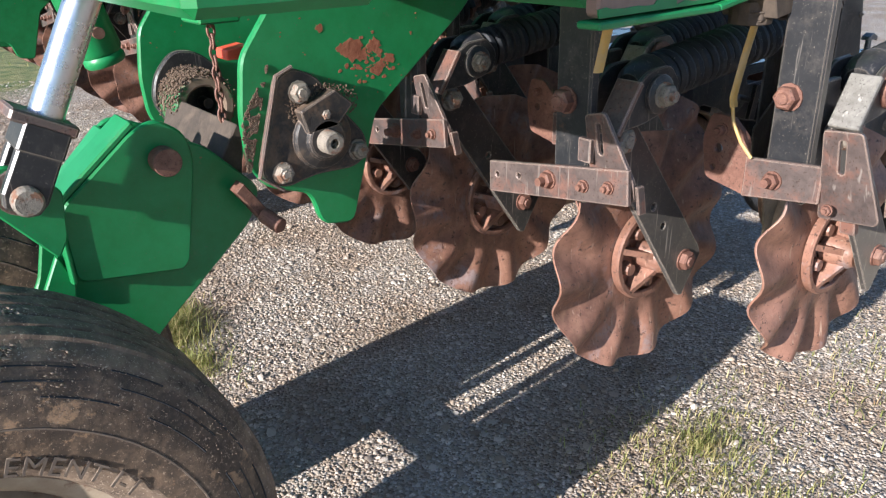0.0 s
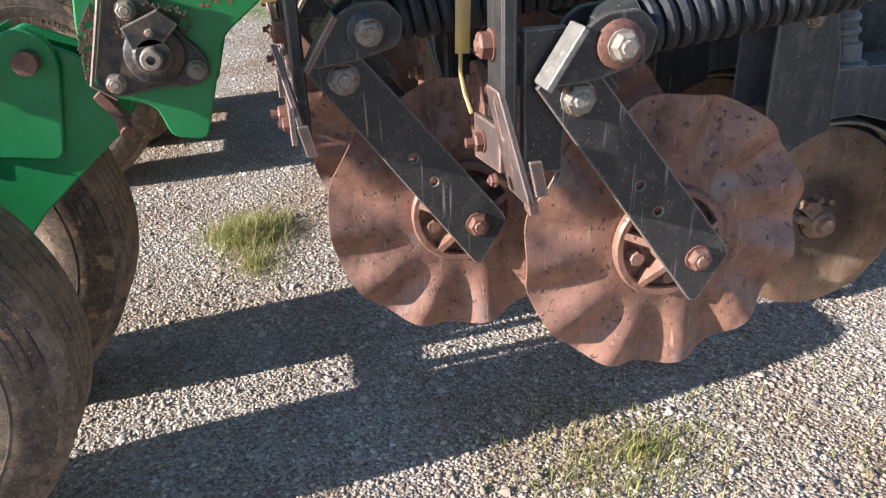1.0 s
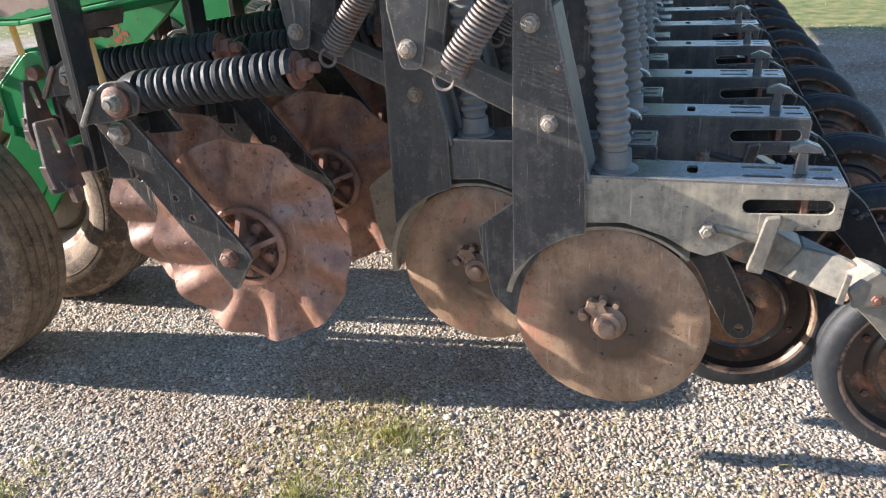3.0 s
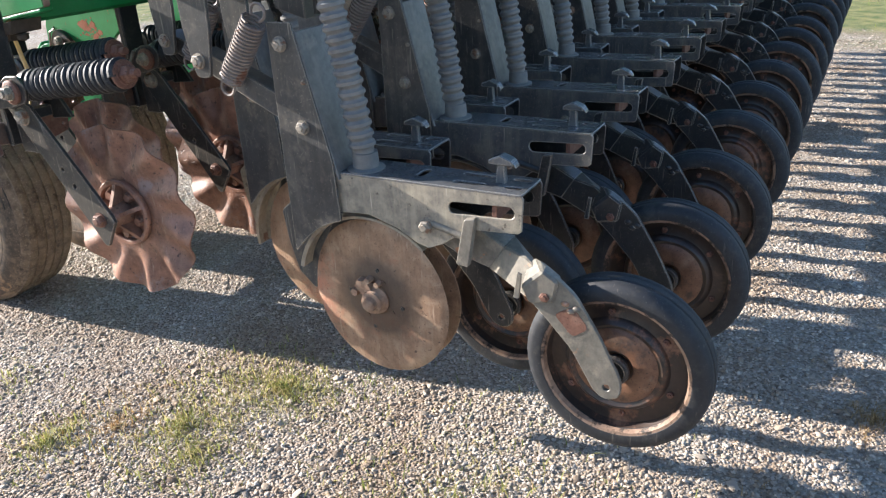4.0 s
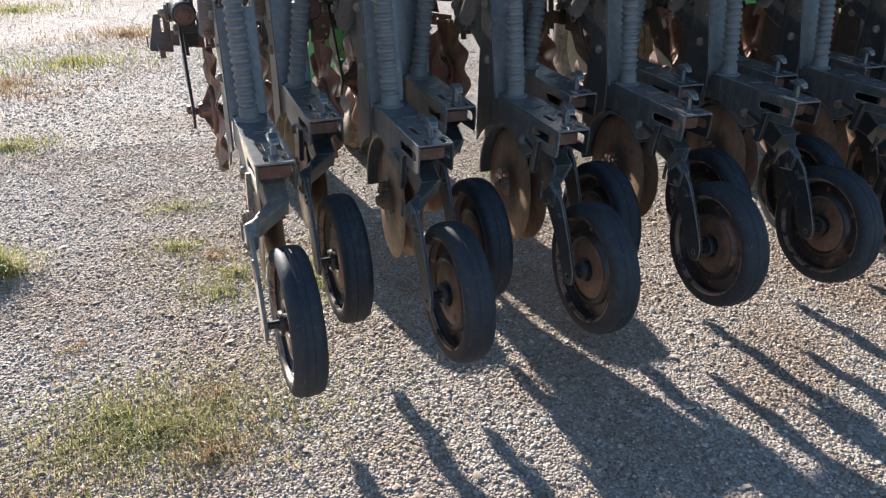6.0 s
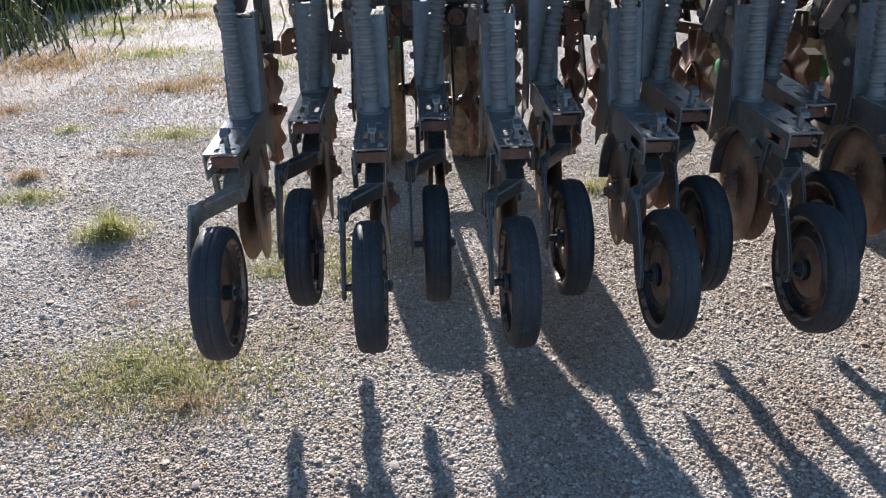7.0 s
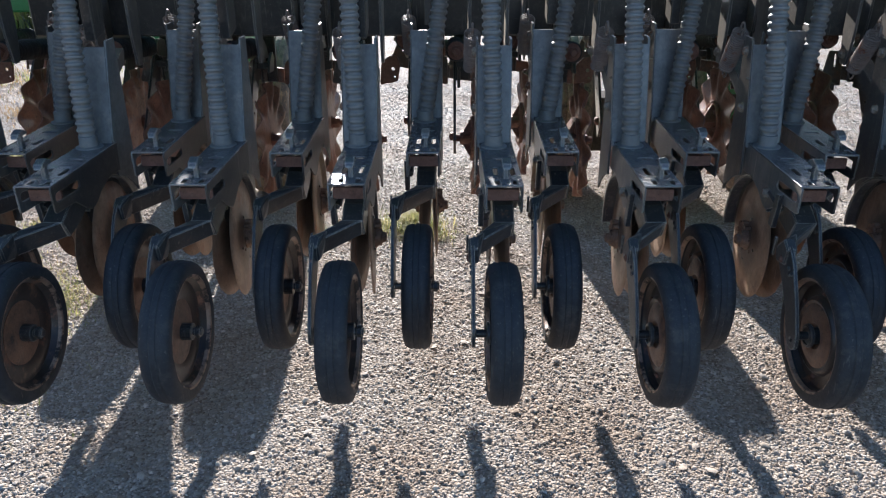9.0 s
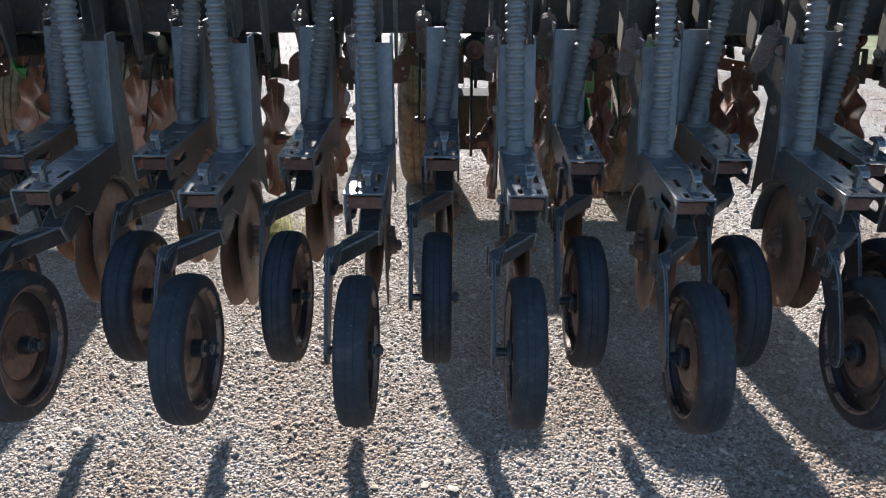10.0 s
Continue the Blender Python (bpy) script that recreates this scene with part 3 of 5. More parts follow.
def build_opener(name, label, lean, worn=False):
    o = thing(name, label, "seed opener", "row openers across the drill")
    XM = 0.033
    # shank: two tapered cheeks and a rear web
    cheek = rounded([(0.158, 1.092), (0.103, 1.092), (0.044, 0.835), (0.040, 0.7145), (0.070, 0.705), (0.100, 0.6895), (0.130, 0.666), (0.162, 0.630), (0.162, 0.815)], 0.004)
    bm = plate(cheek, -0.028, 0.006)
    part("shank", finish(bm, 0.0012), SHANKM, o)
    bm = plate(cheek, 0.066, 0.006)
    hull(bm, [(x, y, z) for x in (-0.024, 0.068) for y, z in ((0.103, 1.075), (0.097, 1.075), (0.040, 0.80), (0.034, 0.80))])
    part("shank_web", finish(bm, 0.001), WEBSKY, o)
    # beam: side plates with a slot, top with slots, open end
    side = [(0.055, 0.813), (-0.338, 0.811), (-0.342, 0.805), (-0.338, 0.745), (-0.331, 0.740), (-0.235, 0.735), (-0.18, 0.697), (-0.15, 0.684), (-0.125, 0.691), (-0.085, 0.714), (-0.02, 0.734), (0.05, 0.730)]
    hole = slot_pts((-0.208, 0.773), (-0.314, 0.777), 0.0115)
    bm = plate(side, -0.018, 0.005, holes=[hole])
    part("beam_side", finish(bm, 0.001), BEAMSUN if worn else BEAMM, o, "steel side plate rubbed bare and coloured paler as sunlit" if worn else "")
    bm = plate(side, 0.069, 0.005, holes=[hole])
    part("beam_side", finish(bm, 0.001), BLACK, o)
    top = rounded([(-0.0185, 0.054), (0.0745, 0.054), (0.0745, -0.339), (-0.0185, -0.339)], 0.004)
    slots = [slot_pts((0.022, -0.12), (0.046, -0.12), 0.008), slot_pts((0.012, -0.20), (0.012, -0.25), 0.006), slot_pts((0.055, -0.20), (0.055, -0.25), 0.006), slot_pts((0.012, -0.300), (0.012, -0.322), 0.006), slot_pts((0.055, -0.300), (0.055, -0.322), 0.006)]
    bm = plate(top, 0.8085, 0.005, plane="z", holes=slots)
    part("beam_top", finish(bm, 0.001), TOPSKY, o, "black top plate with punched slots")
    bm = bmesh.new()
    box(bm, (-0.013, -0.29, 0.757), (0.069, -0.28, 0.787))
    part("cross_plate", finish(bm, 0.001), RUSTY, o)
    # adjusting handle: a post with a bent cap
    bm = bmesh.new()
    hull(bm, [(x, y, z) for x in (0.028, 0.040) for y, z in ((-0.290, 0.806), (-0.268, 0.806), (-0.273, 0.850), (-0.287, 0.850))])
    hull(bm, [(x, y, z) for x in (0.022, 0.046) for y, z in ((-0.305, 0.848), (-0.304, 0.857), (-0.258, 0.848), (-0.259, 0.857), (-0.281, 0.866))])
    hull(bm, [(x, y, z) for x in (0.024, 0.044) for y, z in ((-0.305, 0.849), (-0.311, 0.843), (-0.309, 0.851), (-0.300, 0.858))])
    part("handle", finish(bm, 0.002), TOPSKY, o, "dull steel T-shaped adjusting handle")
    # hose
    pts = []
    n = 32
    for i in range(n + 1):
        t = i / n
        pts.append(Vector((0.020 + lean * t, 0.000 + 0.10 * t * t + 0.012 * math.sin(3 * t), 0.813 + 0.63 * t)))
    path, radii = [], []
    for i, (a, b) in enumerate(zip(pts, pts[1:])):
        for f, r in ((0.0, 0.0212), (0.20, 0.0224), (0.38, 0.0264), (0.70, 0.0264), (0.86, 0.0224)):
            path.append(a.lerp(b, f)); radii.append(r if i > 1 else 0.0215)
    bm = sweep(bmesh.new(), path, 0.02, 12, radii)
    part("hose", bm, HOSEM, o, "ribbed grey seed hose", smooth=True)
    bm = lathe(bmesh.new(), (0.020, 0.000, 0.813), (0, 0, 1), [(0.037, 0.0), (0.037, 0.003), (0.026, 0.006), (0.0245, 0.034), (0.021, 0.035)], 20)
    part("hose_collar", bm, HOSEM, o, smooth=True)
    # double discs, toed together at the lower front
    for sgn, xc in ((-1, 0.014), (1, 0.052)):
        prof = [(0.002, -0.001), (0.030, -0.001), (0.034, -0.005), (0.062, -0.006), (0.078, -0.001), (0.112, 0.000), (0.150, 0.001), (0.166, 0.003), (0.1715, 0.0055), (0.1705, 0.0065), (0.150, 0.0055), (0.03, 0.004), (0.002, 0.004)]
        bm = lathe(bmesh.new(), (0, 0, 0), (-1, 0, 0), [(r, -h) for r, h in prof], 56)
        if sgn > 0:
            bmesh.ops.rotate(bm, verts=bm.verts, matrix=Matrix.Rotation(math.pi, 3, "Z"))
        for k in range(4):
            a = 0.5 + k * math.pi / 2
            cyl(bm, (sgn * 0.0075, 0.048 * math.cos(a), 0.048 * math.sin(a)), (sgn * 0.004, 0.048 * math.cos(a), 0.048 * math.sin(a)), 0.0045, seg=8)
        rot = Matrix.Rotation(radians(sgn * 4.5), 4, "Z") @ Matrix.Rotation(radians(-sgn * 1.2), 4, "Y")
        bmesh.ops.transform(bm, verts=bm.verts, matrix=Matrix.Translation((xc, 0.0, HUBZ)) @ rot)
        d = part("disc", finish(bm), DISCM, o, "brown worn steel opener disc with a greasy dark middle", smooth=True)
        # black plugs stand in for the dark inside four bolt holes
        for k in range(4):
            a = 0.12 + k * math.pi / 2
            bm = cyl(bmesh.new(), (sgn * 0.002, 0.066 * math.cos(a), 0.066 * math.sin(a)), (sgn * 0.0066, 0.066 * math.cos(a), 0.066 * math.sin(a)), 0.0045, seg=10)
            bmesh.ops.transform(bm, verts=bm.verts, matrix=Matrix.Translation((xc, 0.0, HUBZ)) @ rot)
            part("bolt_hole", bm, BLACK, d)
        bm = bmesh.new()
        ax = Vector((sgn, 0, 0))
        c = Vector((xc + sgn * 0.004, 0, HUBZ))
        lathe(bm, c, ax, [(0.032, 0.0), (0.032, 0.006), (0.026, 0.012), (0.024, 0.022), (0.016, 0.024), (0.014, 0.034), (0.0105, 0.036), (0.002, 0.036)], 20)
        hull(bm, [c + Vector((sgn * h, y, z)) for h in (0.002, 0.016) for y, z in ((-0.012, 0.0), (0.012, 0.0), (0.042, 0.030), (0.030, 0.044), (0.012, 0.044))])
        for y, z, r in ((0.044, 0.014, 0.010), (0.030, 0.038, 0.009), (0.010, 0.046, 0.008), (-0.012, 0.040, 0.007)):
            cyl(bm, c + Vector((0, y, z)), c + Vector((sgn * 0.017, y, z)), r, r * 0.8, seg=8)
        part("hub_cap", finish(bm), HUBM, d, "rusty cast hub with a nut", smooth=True)
    # curved hood band over both discs
    bm = bmesh.new()
    rings = []
    for i in range(23):
        a0 = 14 if worn else -8
        a = radians(a0 + (134 - a0) * i / 22)
        flare = 0.004 * max(0.0, math.cos(a))
        rings.append([(x, r * math.cos(a), HUBZ + 0.004 + r * math.sin(a)) for x, r in ((-0.001, 0.177), (-0.001, 0.183 + flare), (0.050, 0.186 + flare), (0.050, 0.180))])
    loops(bm, rings)
    part("guard", finish(bm, 0.001), HOODSUN if worn or lean > 0 else BEAMM, o, "curved steel hood over the discs, some coloured pale as sunlit")
    bm = plate(rounded([(0.10, 0.75), (0.160, 0.752), (0.238, 0.690), (0.230, 0.62), (0.213, 0.550), (0.172, 0.512), (0.150, 0.60), (0.11, 0.67)], 0.008), 0.0305, 0.005)
    part("boot", finish(bm, 0.0015), BOOTSUN if lean > 0 else SHANKM, o, "dusty steel boot plate ahead of the discs, coloured tan as sunlit" if lean > 0 else "black steel boot plate ahead of the discs")
    # inner web joining beam and hubs
    bm = plate(rounded([(0.09, 0.75), (-0.14, 0.73), (-0.10, 0.62), (0.02, 0.52), (0.10, 0.56), (0.14, 0.68)], 0.015), 0.0318, 0.0026)
    part("boot_web", finish(bm, 0.001), BLACK, o)
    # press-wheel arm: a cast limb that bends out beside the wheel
    armm = FORKSUN if worn else FORKM
    drop = 0.018 if lean > 0 else 0.004      # the inner rank's wheels hang a little lower
    bm = bmesh.new()
    hull(bm, [(x, y, z) for x in (0.006, 0.060) for y, z in ((-0.150, 0.742), (-0.140, 0.700), (-0.200, 0.668), (-0.268, 0.650), (-0.296, 0.700), (-0.245, 0.728))])
    hull(bm, [(x, y, z) for x in (0.004, 0.058) for y, z in ((-0.262, 0.652), (-0.294, 0.702))] + [(x, y, z) for x in (-0.050, -0.034) for y, z in ((-0.358, 0.636), (-0.388, 0.688))] + [(0.026, -0.318, 0.700), (-0.026, -0.350, 0.702)])
    part("arm", finish(bm, 0.003), armm, o, "press-wheel arm rubbed bare and coloured paler as sunlit" if worn else "dark cast press-wheel arm with rust spots")
    bm = bmesh.new()
    hull(bm, [(x, y, z) for x in (-0.060, -0.036) for y, z in ((-0.352, 0.662), (-0.366, 0.632), (-0.412, 0.640), (-0.420, 0.682), (-0.392, 0.700))] + [(-0.020, -0.350, 0.690), (-0.020, -0.366, 0.706)])
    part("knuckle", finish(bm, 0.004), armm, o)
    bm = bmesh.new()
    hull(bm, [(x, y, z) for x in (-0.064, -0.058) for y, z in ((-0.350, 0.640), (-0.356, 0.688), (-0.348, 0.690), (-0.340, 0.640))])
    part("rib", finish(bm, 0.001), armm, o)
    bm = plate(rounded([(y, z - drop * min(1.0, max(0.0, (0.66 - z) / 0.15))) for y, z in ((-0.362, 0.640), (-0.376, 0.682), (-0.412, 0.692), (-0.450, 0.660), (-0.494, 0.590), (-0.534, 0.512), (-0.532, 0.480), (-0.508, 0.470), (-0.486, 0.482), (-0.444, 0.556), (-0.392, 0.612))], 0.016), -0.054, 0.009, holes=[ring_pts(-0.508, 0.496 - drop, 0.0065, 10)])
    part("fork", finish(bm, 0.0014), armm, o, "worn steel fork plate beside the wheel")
    if worn:
        bm = plate(rounded([(-0.446, 0.640), (-0.474, 0.602), (-0.446, 0.580), (-0.412, 0.618)], 0.010), -0.0548, 0.001)
        part("rust_patch", bm, RUSTY, o)
    bm = bmesh.new()
    for y, z in ((-0.432, 0.642), (-0.442, 0.630), (-0.452, 0.636)):
        bmesh.ops.create_icosphere(bm, subdivisions=2, radius=0.0065, matrix=Matrix.Translation((-0.0545, y, z)) @ Matrix.Diagonal((0.6, 1.2, 0.8, 1)))
    part("weld_bead", bm, armm, o, smooth=True)
    bm = plate(rounded([(-0.254, 0.762), (-0.232, 0.758), (-0.212, 0.668), (-0.236, 0.664)], 0.004), -0.030, 0.014)
    part("stop_lever", finish(bm, 0.0015), armm, o)
    part("stop_bolt", cyl(bmesh.new(), (-0.014, -0.160, 0.735), (-0.014, -0.236, 0.716), 0.009, seg=10), armm, o, smooth=True)
    # press wheel
    WC, WS = (0.020, -0.508, 0.507 - drop), 0.955
    def turned(prof, dx=1.0):
        return [(r * WS, h * dx) for r, h in prof]
    o_w = part("press_wheel", lathe(bmesh.new(), WC, (1, 0, 0), wheel_profile(0.170, 0.073), 48, closed=True), RUBBER, o, "black rubber press wheel with a steel rim", smooth=True)
    prof = [(0.080, -0.020), (0.088, -0.024), (0.094, -0.021), (0.100, -0.011), (0.116, -0.006), (0.130, -0.008), (0.1365, -0.022), (0.1385, -0.030), (0.1385, 0.030), (0.126, 0.012), (0.100, 0.014), (0.080, 0.004)]
    part("rim", lathe(bmesh.new(), WC, (1, 0, 0), turned(prof, 0.88), 44, closed=True), RIMM, o_w, "dark painted rim with a recessed ring", smooth=True)
    prof = [(0.020, -0.010), (0.030, -0.016), (0.034, -0.024), (0.046, -0.027), (0.074, -0.024), (0.081, -0.019), (0.081, 0.006), (0.020, 0.010)]
    part("rim_centre", lathe(bmesh.new(), WC, (1, 0, 0), turned(prof, 0.88), 36, closed=True), RIMC, o_w, "rust-worn centre plate of the rim", smooth=True)
    lip = [(0.134, -0.028), (0.1380, -0.0380), (0.1440, -0.0395), (0.1460, -0.035), (0.141, -0.026)]
    for sgn in (1, -1):
        part("rim_lip", lathe(bmesh.new(), WC, (sgn, 0, 0), turned(lip, 0.87), 44, closed=True), RIMEDGE, o_w, smooth=True)
    for k in range(6):
        a = 0.4 + k * math.pi / 3
        part("rivet", bolt(bmesh.new(), (WC[0] - 0.006, WC[1] + 0.105 * math.cos(a), WC[2] + 0.105 * math.sin(a)), (-1, 0, 0), 0.006, 0.006, False), RUSTY, o_w)
    bm = bmesh.new()
    cyl(bm, (WC[0] - 0.064, WC[1], WC[2]), (WC[0] + 0.056, WC[1], WC[2]), 0.010, seg=10)
    cyl(bm, (WC[0] - 0.036, WC[1], WC[2]), (WC[0] + 0.034, WC[1], WC[2]), 0.021, seg=16)
    cyl(bm, (WC[0] + 0.040, WC[1], WC[2]), (WC[0] + 0.052, WC[1], WC[2]), 0.015, seg=6)
    lathe(bm, (WC[0] - 0.030, WC[1], WC[2]), (-1, 0, 0), [(0.020, 0.0), (0.029, 0.0), (0.028, 0.008), (0.021, 0.010)], 22, closed=True)
    part("axle", finish(bm, 0.001), BLACK, o_w)
    # linkage to the frame
    bm = plate(rounded([(0.300, 0.985), (0.335, 0.985), (0.352, 1.08), (0.360, 1.42), (0.270, 1.42), (0.284, 1.08)], 0.012), -0.046, 0.009)
    plate(rounded([(0.300, 0.985), (0.335, 0.985), (0.352, 1.08), (0.360, 1.42), (0.270, 1.42), (0.284, 1.08)], 0.012), 0.066, 0.009, bm=bm)
    part("hanger", finish(bm, 0.0012), SHANKM, o, "tapered dark hanger plates")
    bm = bmesh.new()
    hull(bm, [(x, y, z) for x in (-0.024, 0.020) for y, z in ((0.335, 1.035), (0.325, 0.990), (0.10, 0.880), (0.09, 0.930))])
    part("drag_bar", finish(bm, 0.002), SHANKM, o)
    bm = bmesh.new()
    hull(bm, [(x, y, z) for x in (0.016, 0.046) for y, z in ((0.17, 1.11), (0.10, 1.09), (0.10, 1.42), (0.19, 1.42))])
    part("pressure_arm", finish(bm, 0.002), BLACK, o)
    a, b = Vector((-0.036, 0.268, 0.968)), Vector((-0.037, 0.165, 1.110))
    bm = helix(bmesh.new(), a.lerp(b, 0.12), a.lerp(b, 0.9), 0.0225, 0.0029, 18, 12, 5)
    for c, s in ((a, -1), (b, 1)):
        d = (b - a).normalized()
        path = [c + d * 0.016 * math.cos(t) * s + Vector((0, d.z, -d.y)) * 0.016 * math.sin(t) for t in [0.35 * k for k in range(-7, 8)]]
        sweep(bm, path, 0.0032, 5)
    part("tension_spring", bm, TENSM, o, "bare coiled tension spring with hooked ends", smooth=True)
    for y, z, r in ((0.131, 1.053, 0.0115), (0.102, 0.899, 0.0110)):
        add_bolt(o, (-0.028, y, z), (-1, 0, 0), r, 0.008)
    add_bolt(o, (-0.046, 0.322, 1.018), (-1, 0, 0), 0.012, 0.008)
    add_bolt(o, (-0.018, -0.149, 0.730), (-1, 0, 0), 0.0115, 0.010)
    add_bolt(o, (-0.054, -0.396, 0.650), (-1, 0, 0), 0.0085, 0.006, RUSTY)
    add_bolt(o, (-0.028, 0.088, 0.985), (-1, 0, 0), 0.0035, 0.002)
    return o


# ---- fluted coulters ----
CC = Vector((0.092, 0.680, 0.640))


def build_coulter(name, label, front, strap=False):
    o = thing(name, label, "coulter", "coulters across the drill")
    # fluted blade
    FL, CR = 11, 0.209
    def wave(r, a):
        f = max(0.0, min(1.0, (r - 0.092) / 0.093))
        f = f * f * (3 - 2 * f)
        return 0.0125 * f * math.sin(FL * a + 1.1 * (r - 0.1) / 0.1)
    bm = bmesh.new()
    prof = [(0.004, -0.002), (0.06, -0.002)] + [(0.085 + (CR - 0.085) * i / 8, -0.002) for i in range(9)] + [(CR + 0.0005, 0.0)] + [(CR - (CR - 0.085) * i / 8, 0.002) for i in range(9)] + [(0.06, 0.002), (0.004, 0.002)]
    lathe(bm, CC, (-1, 0, 0), prof, 121, wave)
    disc = part("disc", bm, RUST, o, "rust-brown fluted steel blade", smooth=True)
    # spoked hub
    bm = bmesh.new()
    hx = CC.x - 0.004
    lathe(bm, (hx, CC.y, CC.z), (-1, 0, 0), [(0.070, 0.0), (0.082, 0.0), (0.083, 0.010), (0.080, 0.014), (0.072, 0.014), (0.069, 0.010)], 40, closed=True)
    lathe(bm, (hx, CC.y, CC.z), (-1, 0, 0), [(0.030, 0.0), (0.026, 0.045), (0.020, 0.052), (0.002, 0.052)], 18)
    for k in range(5):
        a = 0.3 + 2 * math.pi * k / 5
        c, s_ = math.cos(a), math.sin(a)
        n = Vector((0, -s_, c)) * 0.005
        hull(bm, [Vector((hx - h, CC.y + r * c, CC.z + r * s_)) + q for r, hs in ((0.014, (0.0, 0.046)), (0.076, (0.0, 0.013))) for h in hs for q in (n, -n)])
        b = a + math.pi / 5
        cyl(bm, (hx, CC.y + 0.052 * math.cos(b), CC.z + 0.052 * math.sin(b)), (hx - 0.016, CC.y + 0.052 * math.cos(b), CC.z + 0.052 * math.sin(b)), 0.013, 0.010, seg=8)
    part("hub", finish(bm), RUST, disc, "cast spoked hub", smooth=True)
    bm = cyl(bmesh.new(), (0.02, CC.y, CC.z), (CC.x + 0.05, CC.y, CC.z), 0.013, seg=12)
    bolt(bm, (CC.x + 0.003, CC.y, CC.z), (1, 0, 0), 0.02, 0.03, True)
    part("axle", bm, RUSTY, disc)
    # arm
    arm = [(0.903, 0.893), (0.872, 0.922), (0.826, 0.903), (0.636, 0.662), (0.630, 0.647), (0.670, 0.582), (0.680, 0.584)]
    bm = plate(arm, 0.012, 0.010, holes=[ring_pts(0.766, 0.760, 0.006, 10), ring_pts(0.738, 0.722, 0.006, 10)])
    part("arm", finish(bm, 0.0012), ARMM, o, "black painted coulter arm with scratches")
    bm = plate([(0.868, 0.905), (0.845, 0.930), (0.80, 0.905), (0.772, 0.866), (0.84, 0.86)], 0.075, 0.010)
    hull(bm, [(x, y, z) for x in (0.014, 0.083) for y, z in ((0.862, 0.868), (0.838, 0.868), (0.838, 0.892), (0.862, 0.892))])
    part("arm_yoke", finish(bm, 0.001), BLACK, o)
    # spring bracket
    br = [(0.900, 0.900), (0.859, 0.962), (0.838, 0.976), (0.795, 0.979), (0.773, 0.955), (0.782, 0.922), (0.838, 0.906)]
    bm = plate(rounded(br, 0.01), -0.018, 0.008)
    plate(rounded(br, 0.01), 0.050, 0.008, bm=bm)
    part("bracket", finish(bm, 0.0015), BLACK, o)
    bm = bmesh.new()
    hull(bm, [(x, y, z) for x in (-0.024, 0.018) for y, z in ((0.898, 0.896), (0.905, 0.901), (0.863, 0.966), (0.856, 0.961))])
    part("bracket_face", finish(bm, 0.0015), PLATEM if front else SCUFF, o, "scuffed bare steel bracket edge")
    # compression spring on its rod
    s0, s1 = Vector((0.020, 0.790, 0.953)), Vector((0.020, 0.500, 0.990))
    d = (s1 - s0).normalized()
    bm = helix(bmesh.new(), s0, s1, 0.0272, 0.0090, 16, 18, 8)
    part("spring", bm, SPRINGM, o, "dark heavy compression spring", smooth=True)
    bm = cyl(bmesh.new(), s0 - d * 0.05, s1 + d * 0.044, 0.009, seg=10)
    part("rod", bm, RUSTY, o)
    bm = cyl(bmesh.new(), s1, s1 + d * 0.008, 0.030, seg=16)
    bolt(bm, s1 + d * 0.008, d, 0.017, 0.018, True)
    part("nut", finish(bm, 0.0008), RUSTY, o)
    bm = bmesh.new()
    lathe(bm, s0 - d * 0.045, d, [(0.020, 0.0), (0.030, 0.010), (0.036, 0.030), (0.037, 0.045), (0.028, 0.047)], 18)
    part("spring_seat", bm, BLACK, o, smooth=True)
    # upright and clamp bars
    sx, sy = (0.018, -0.024) if front else (0.0, 0.0)      # how far the clamp sits off the upright
    def leaning(bm, k=0.22, z0=0.90):
        for v in bm.verts:
            v.co.y += (v.co.z - z0) * k
            v.co.x += sx
            v.co.y += sy
        return bm
    bm = bmesh.new()
    loops(bm, [[(x, y + sy, z) for x, y in ((0.014, 0.925), (0.076, 0.925), (0.076, 0.943), (0.014, 0.943))] for z in (0.80, 1.13)])
    part("upright", finish(bm, 0.003), BLACK, o, "dark flat upright bar")
    if not front:
        part("backing_plate", finish(box_of((0.028, 0.862, 0.785), (0.040, 0.914, 0.958)), 0.002), ARMM, o, "black backing plate beside the upright")
    bm = bmesh.new()
    bar = ((0.183, 0.824), (-0.083, 0.868), (-0.087, 0.820), (0.183, 0.775)) if front else ((0.100, 0.848), (-0.012, 0.858), (-0.012, 0.806), (0.100, 0.790))
    bm = plate([(x + sx, z) for x, z in bar], 0.946 + sy, 0.008, plane="y", holes=[ring_pts(0.165 + sx, 0.806, 0.0042, 10), ring_pts(0.118 + sx, 0.814, 0.0042, 10)] if front else ())
    part("clamp_bar", finish(bm, 0.0015), PLATEM, o, "rusty steel clamp bar")
    if not front:
        bm = plate(rounded([(0.182, 0.858), (0.171, 0.898), (0.138, 0.898), (0.108, 0.870), (0.102, 0.786), (0.172, 0.800)], 0.01), 0.930, 0.010, plane="y", holes=[ring_pts(0.154, 0.848, 0.007, 10), ring_pts(0.160, 0.818, 0.0045, 8)])
        part("side_bracket", finish(bm, 0.0012), RUSTY, o)
    bm = plate(rounded([(-0.014, 0.930), (-0.048, 0.938), (-0.086, 0.850), (-0.086, 0.822), (-0.012, 0.808)] if front else [(-0.010, 0.910), (-0.060, 0.914), (-0.088, 0.800), (-0.084, 0.792), (-0.008, 0.784)], 0.006), 0.950 if front else 0.960, 0.007, plane="y", holes=[slot_pts((-0.036, 0.918 if front else 0.896), (-0.036, 0.882 if front else 0.858), 0.0042)])
    part("slotted_plate", finish(leaning(bm), 0.001), PLATEM, o, "tapered slotted steel plate")
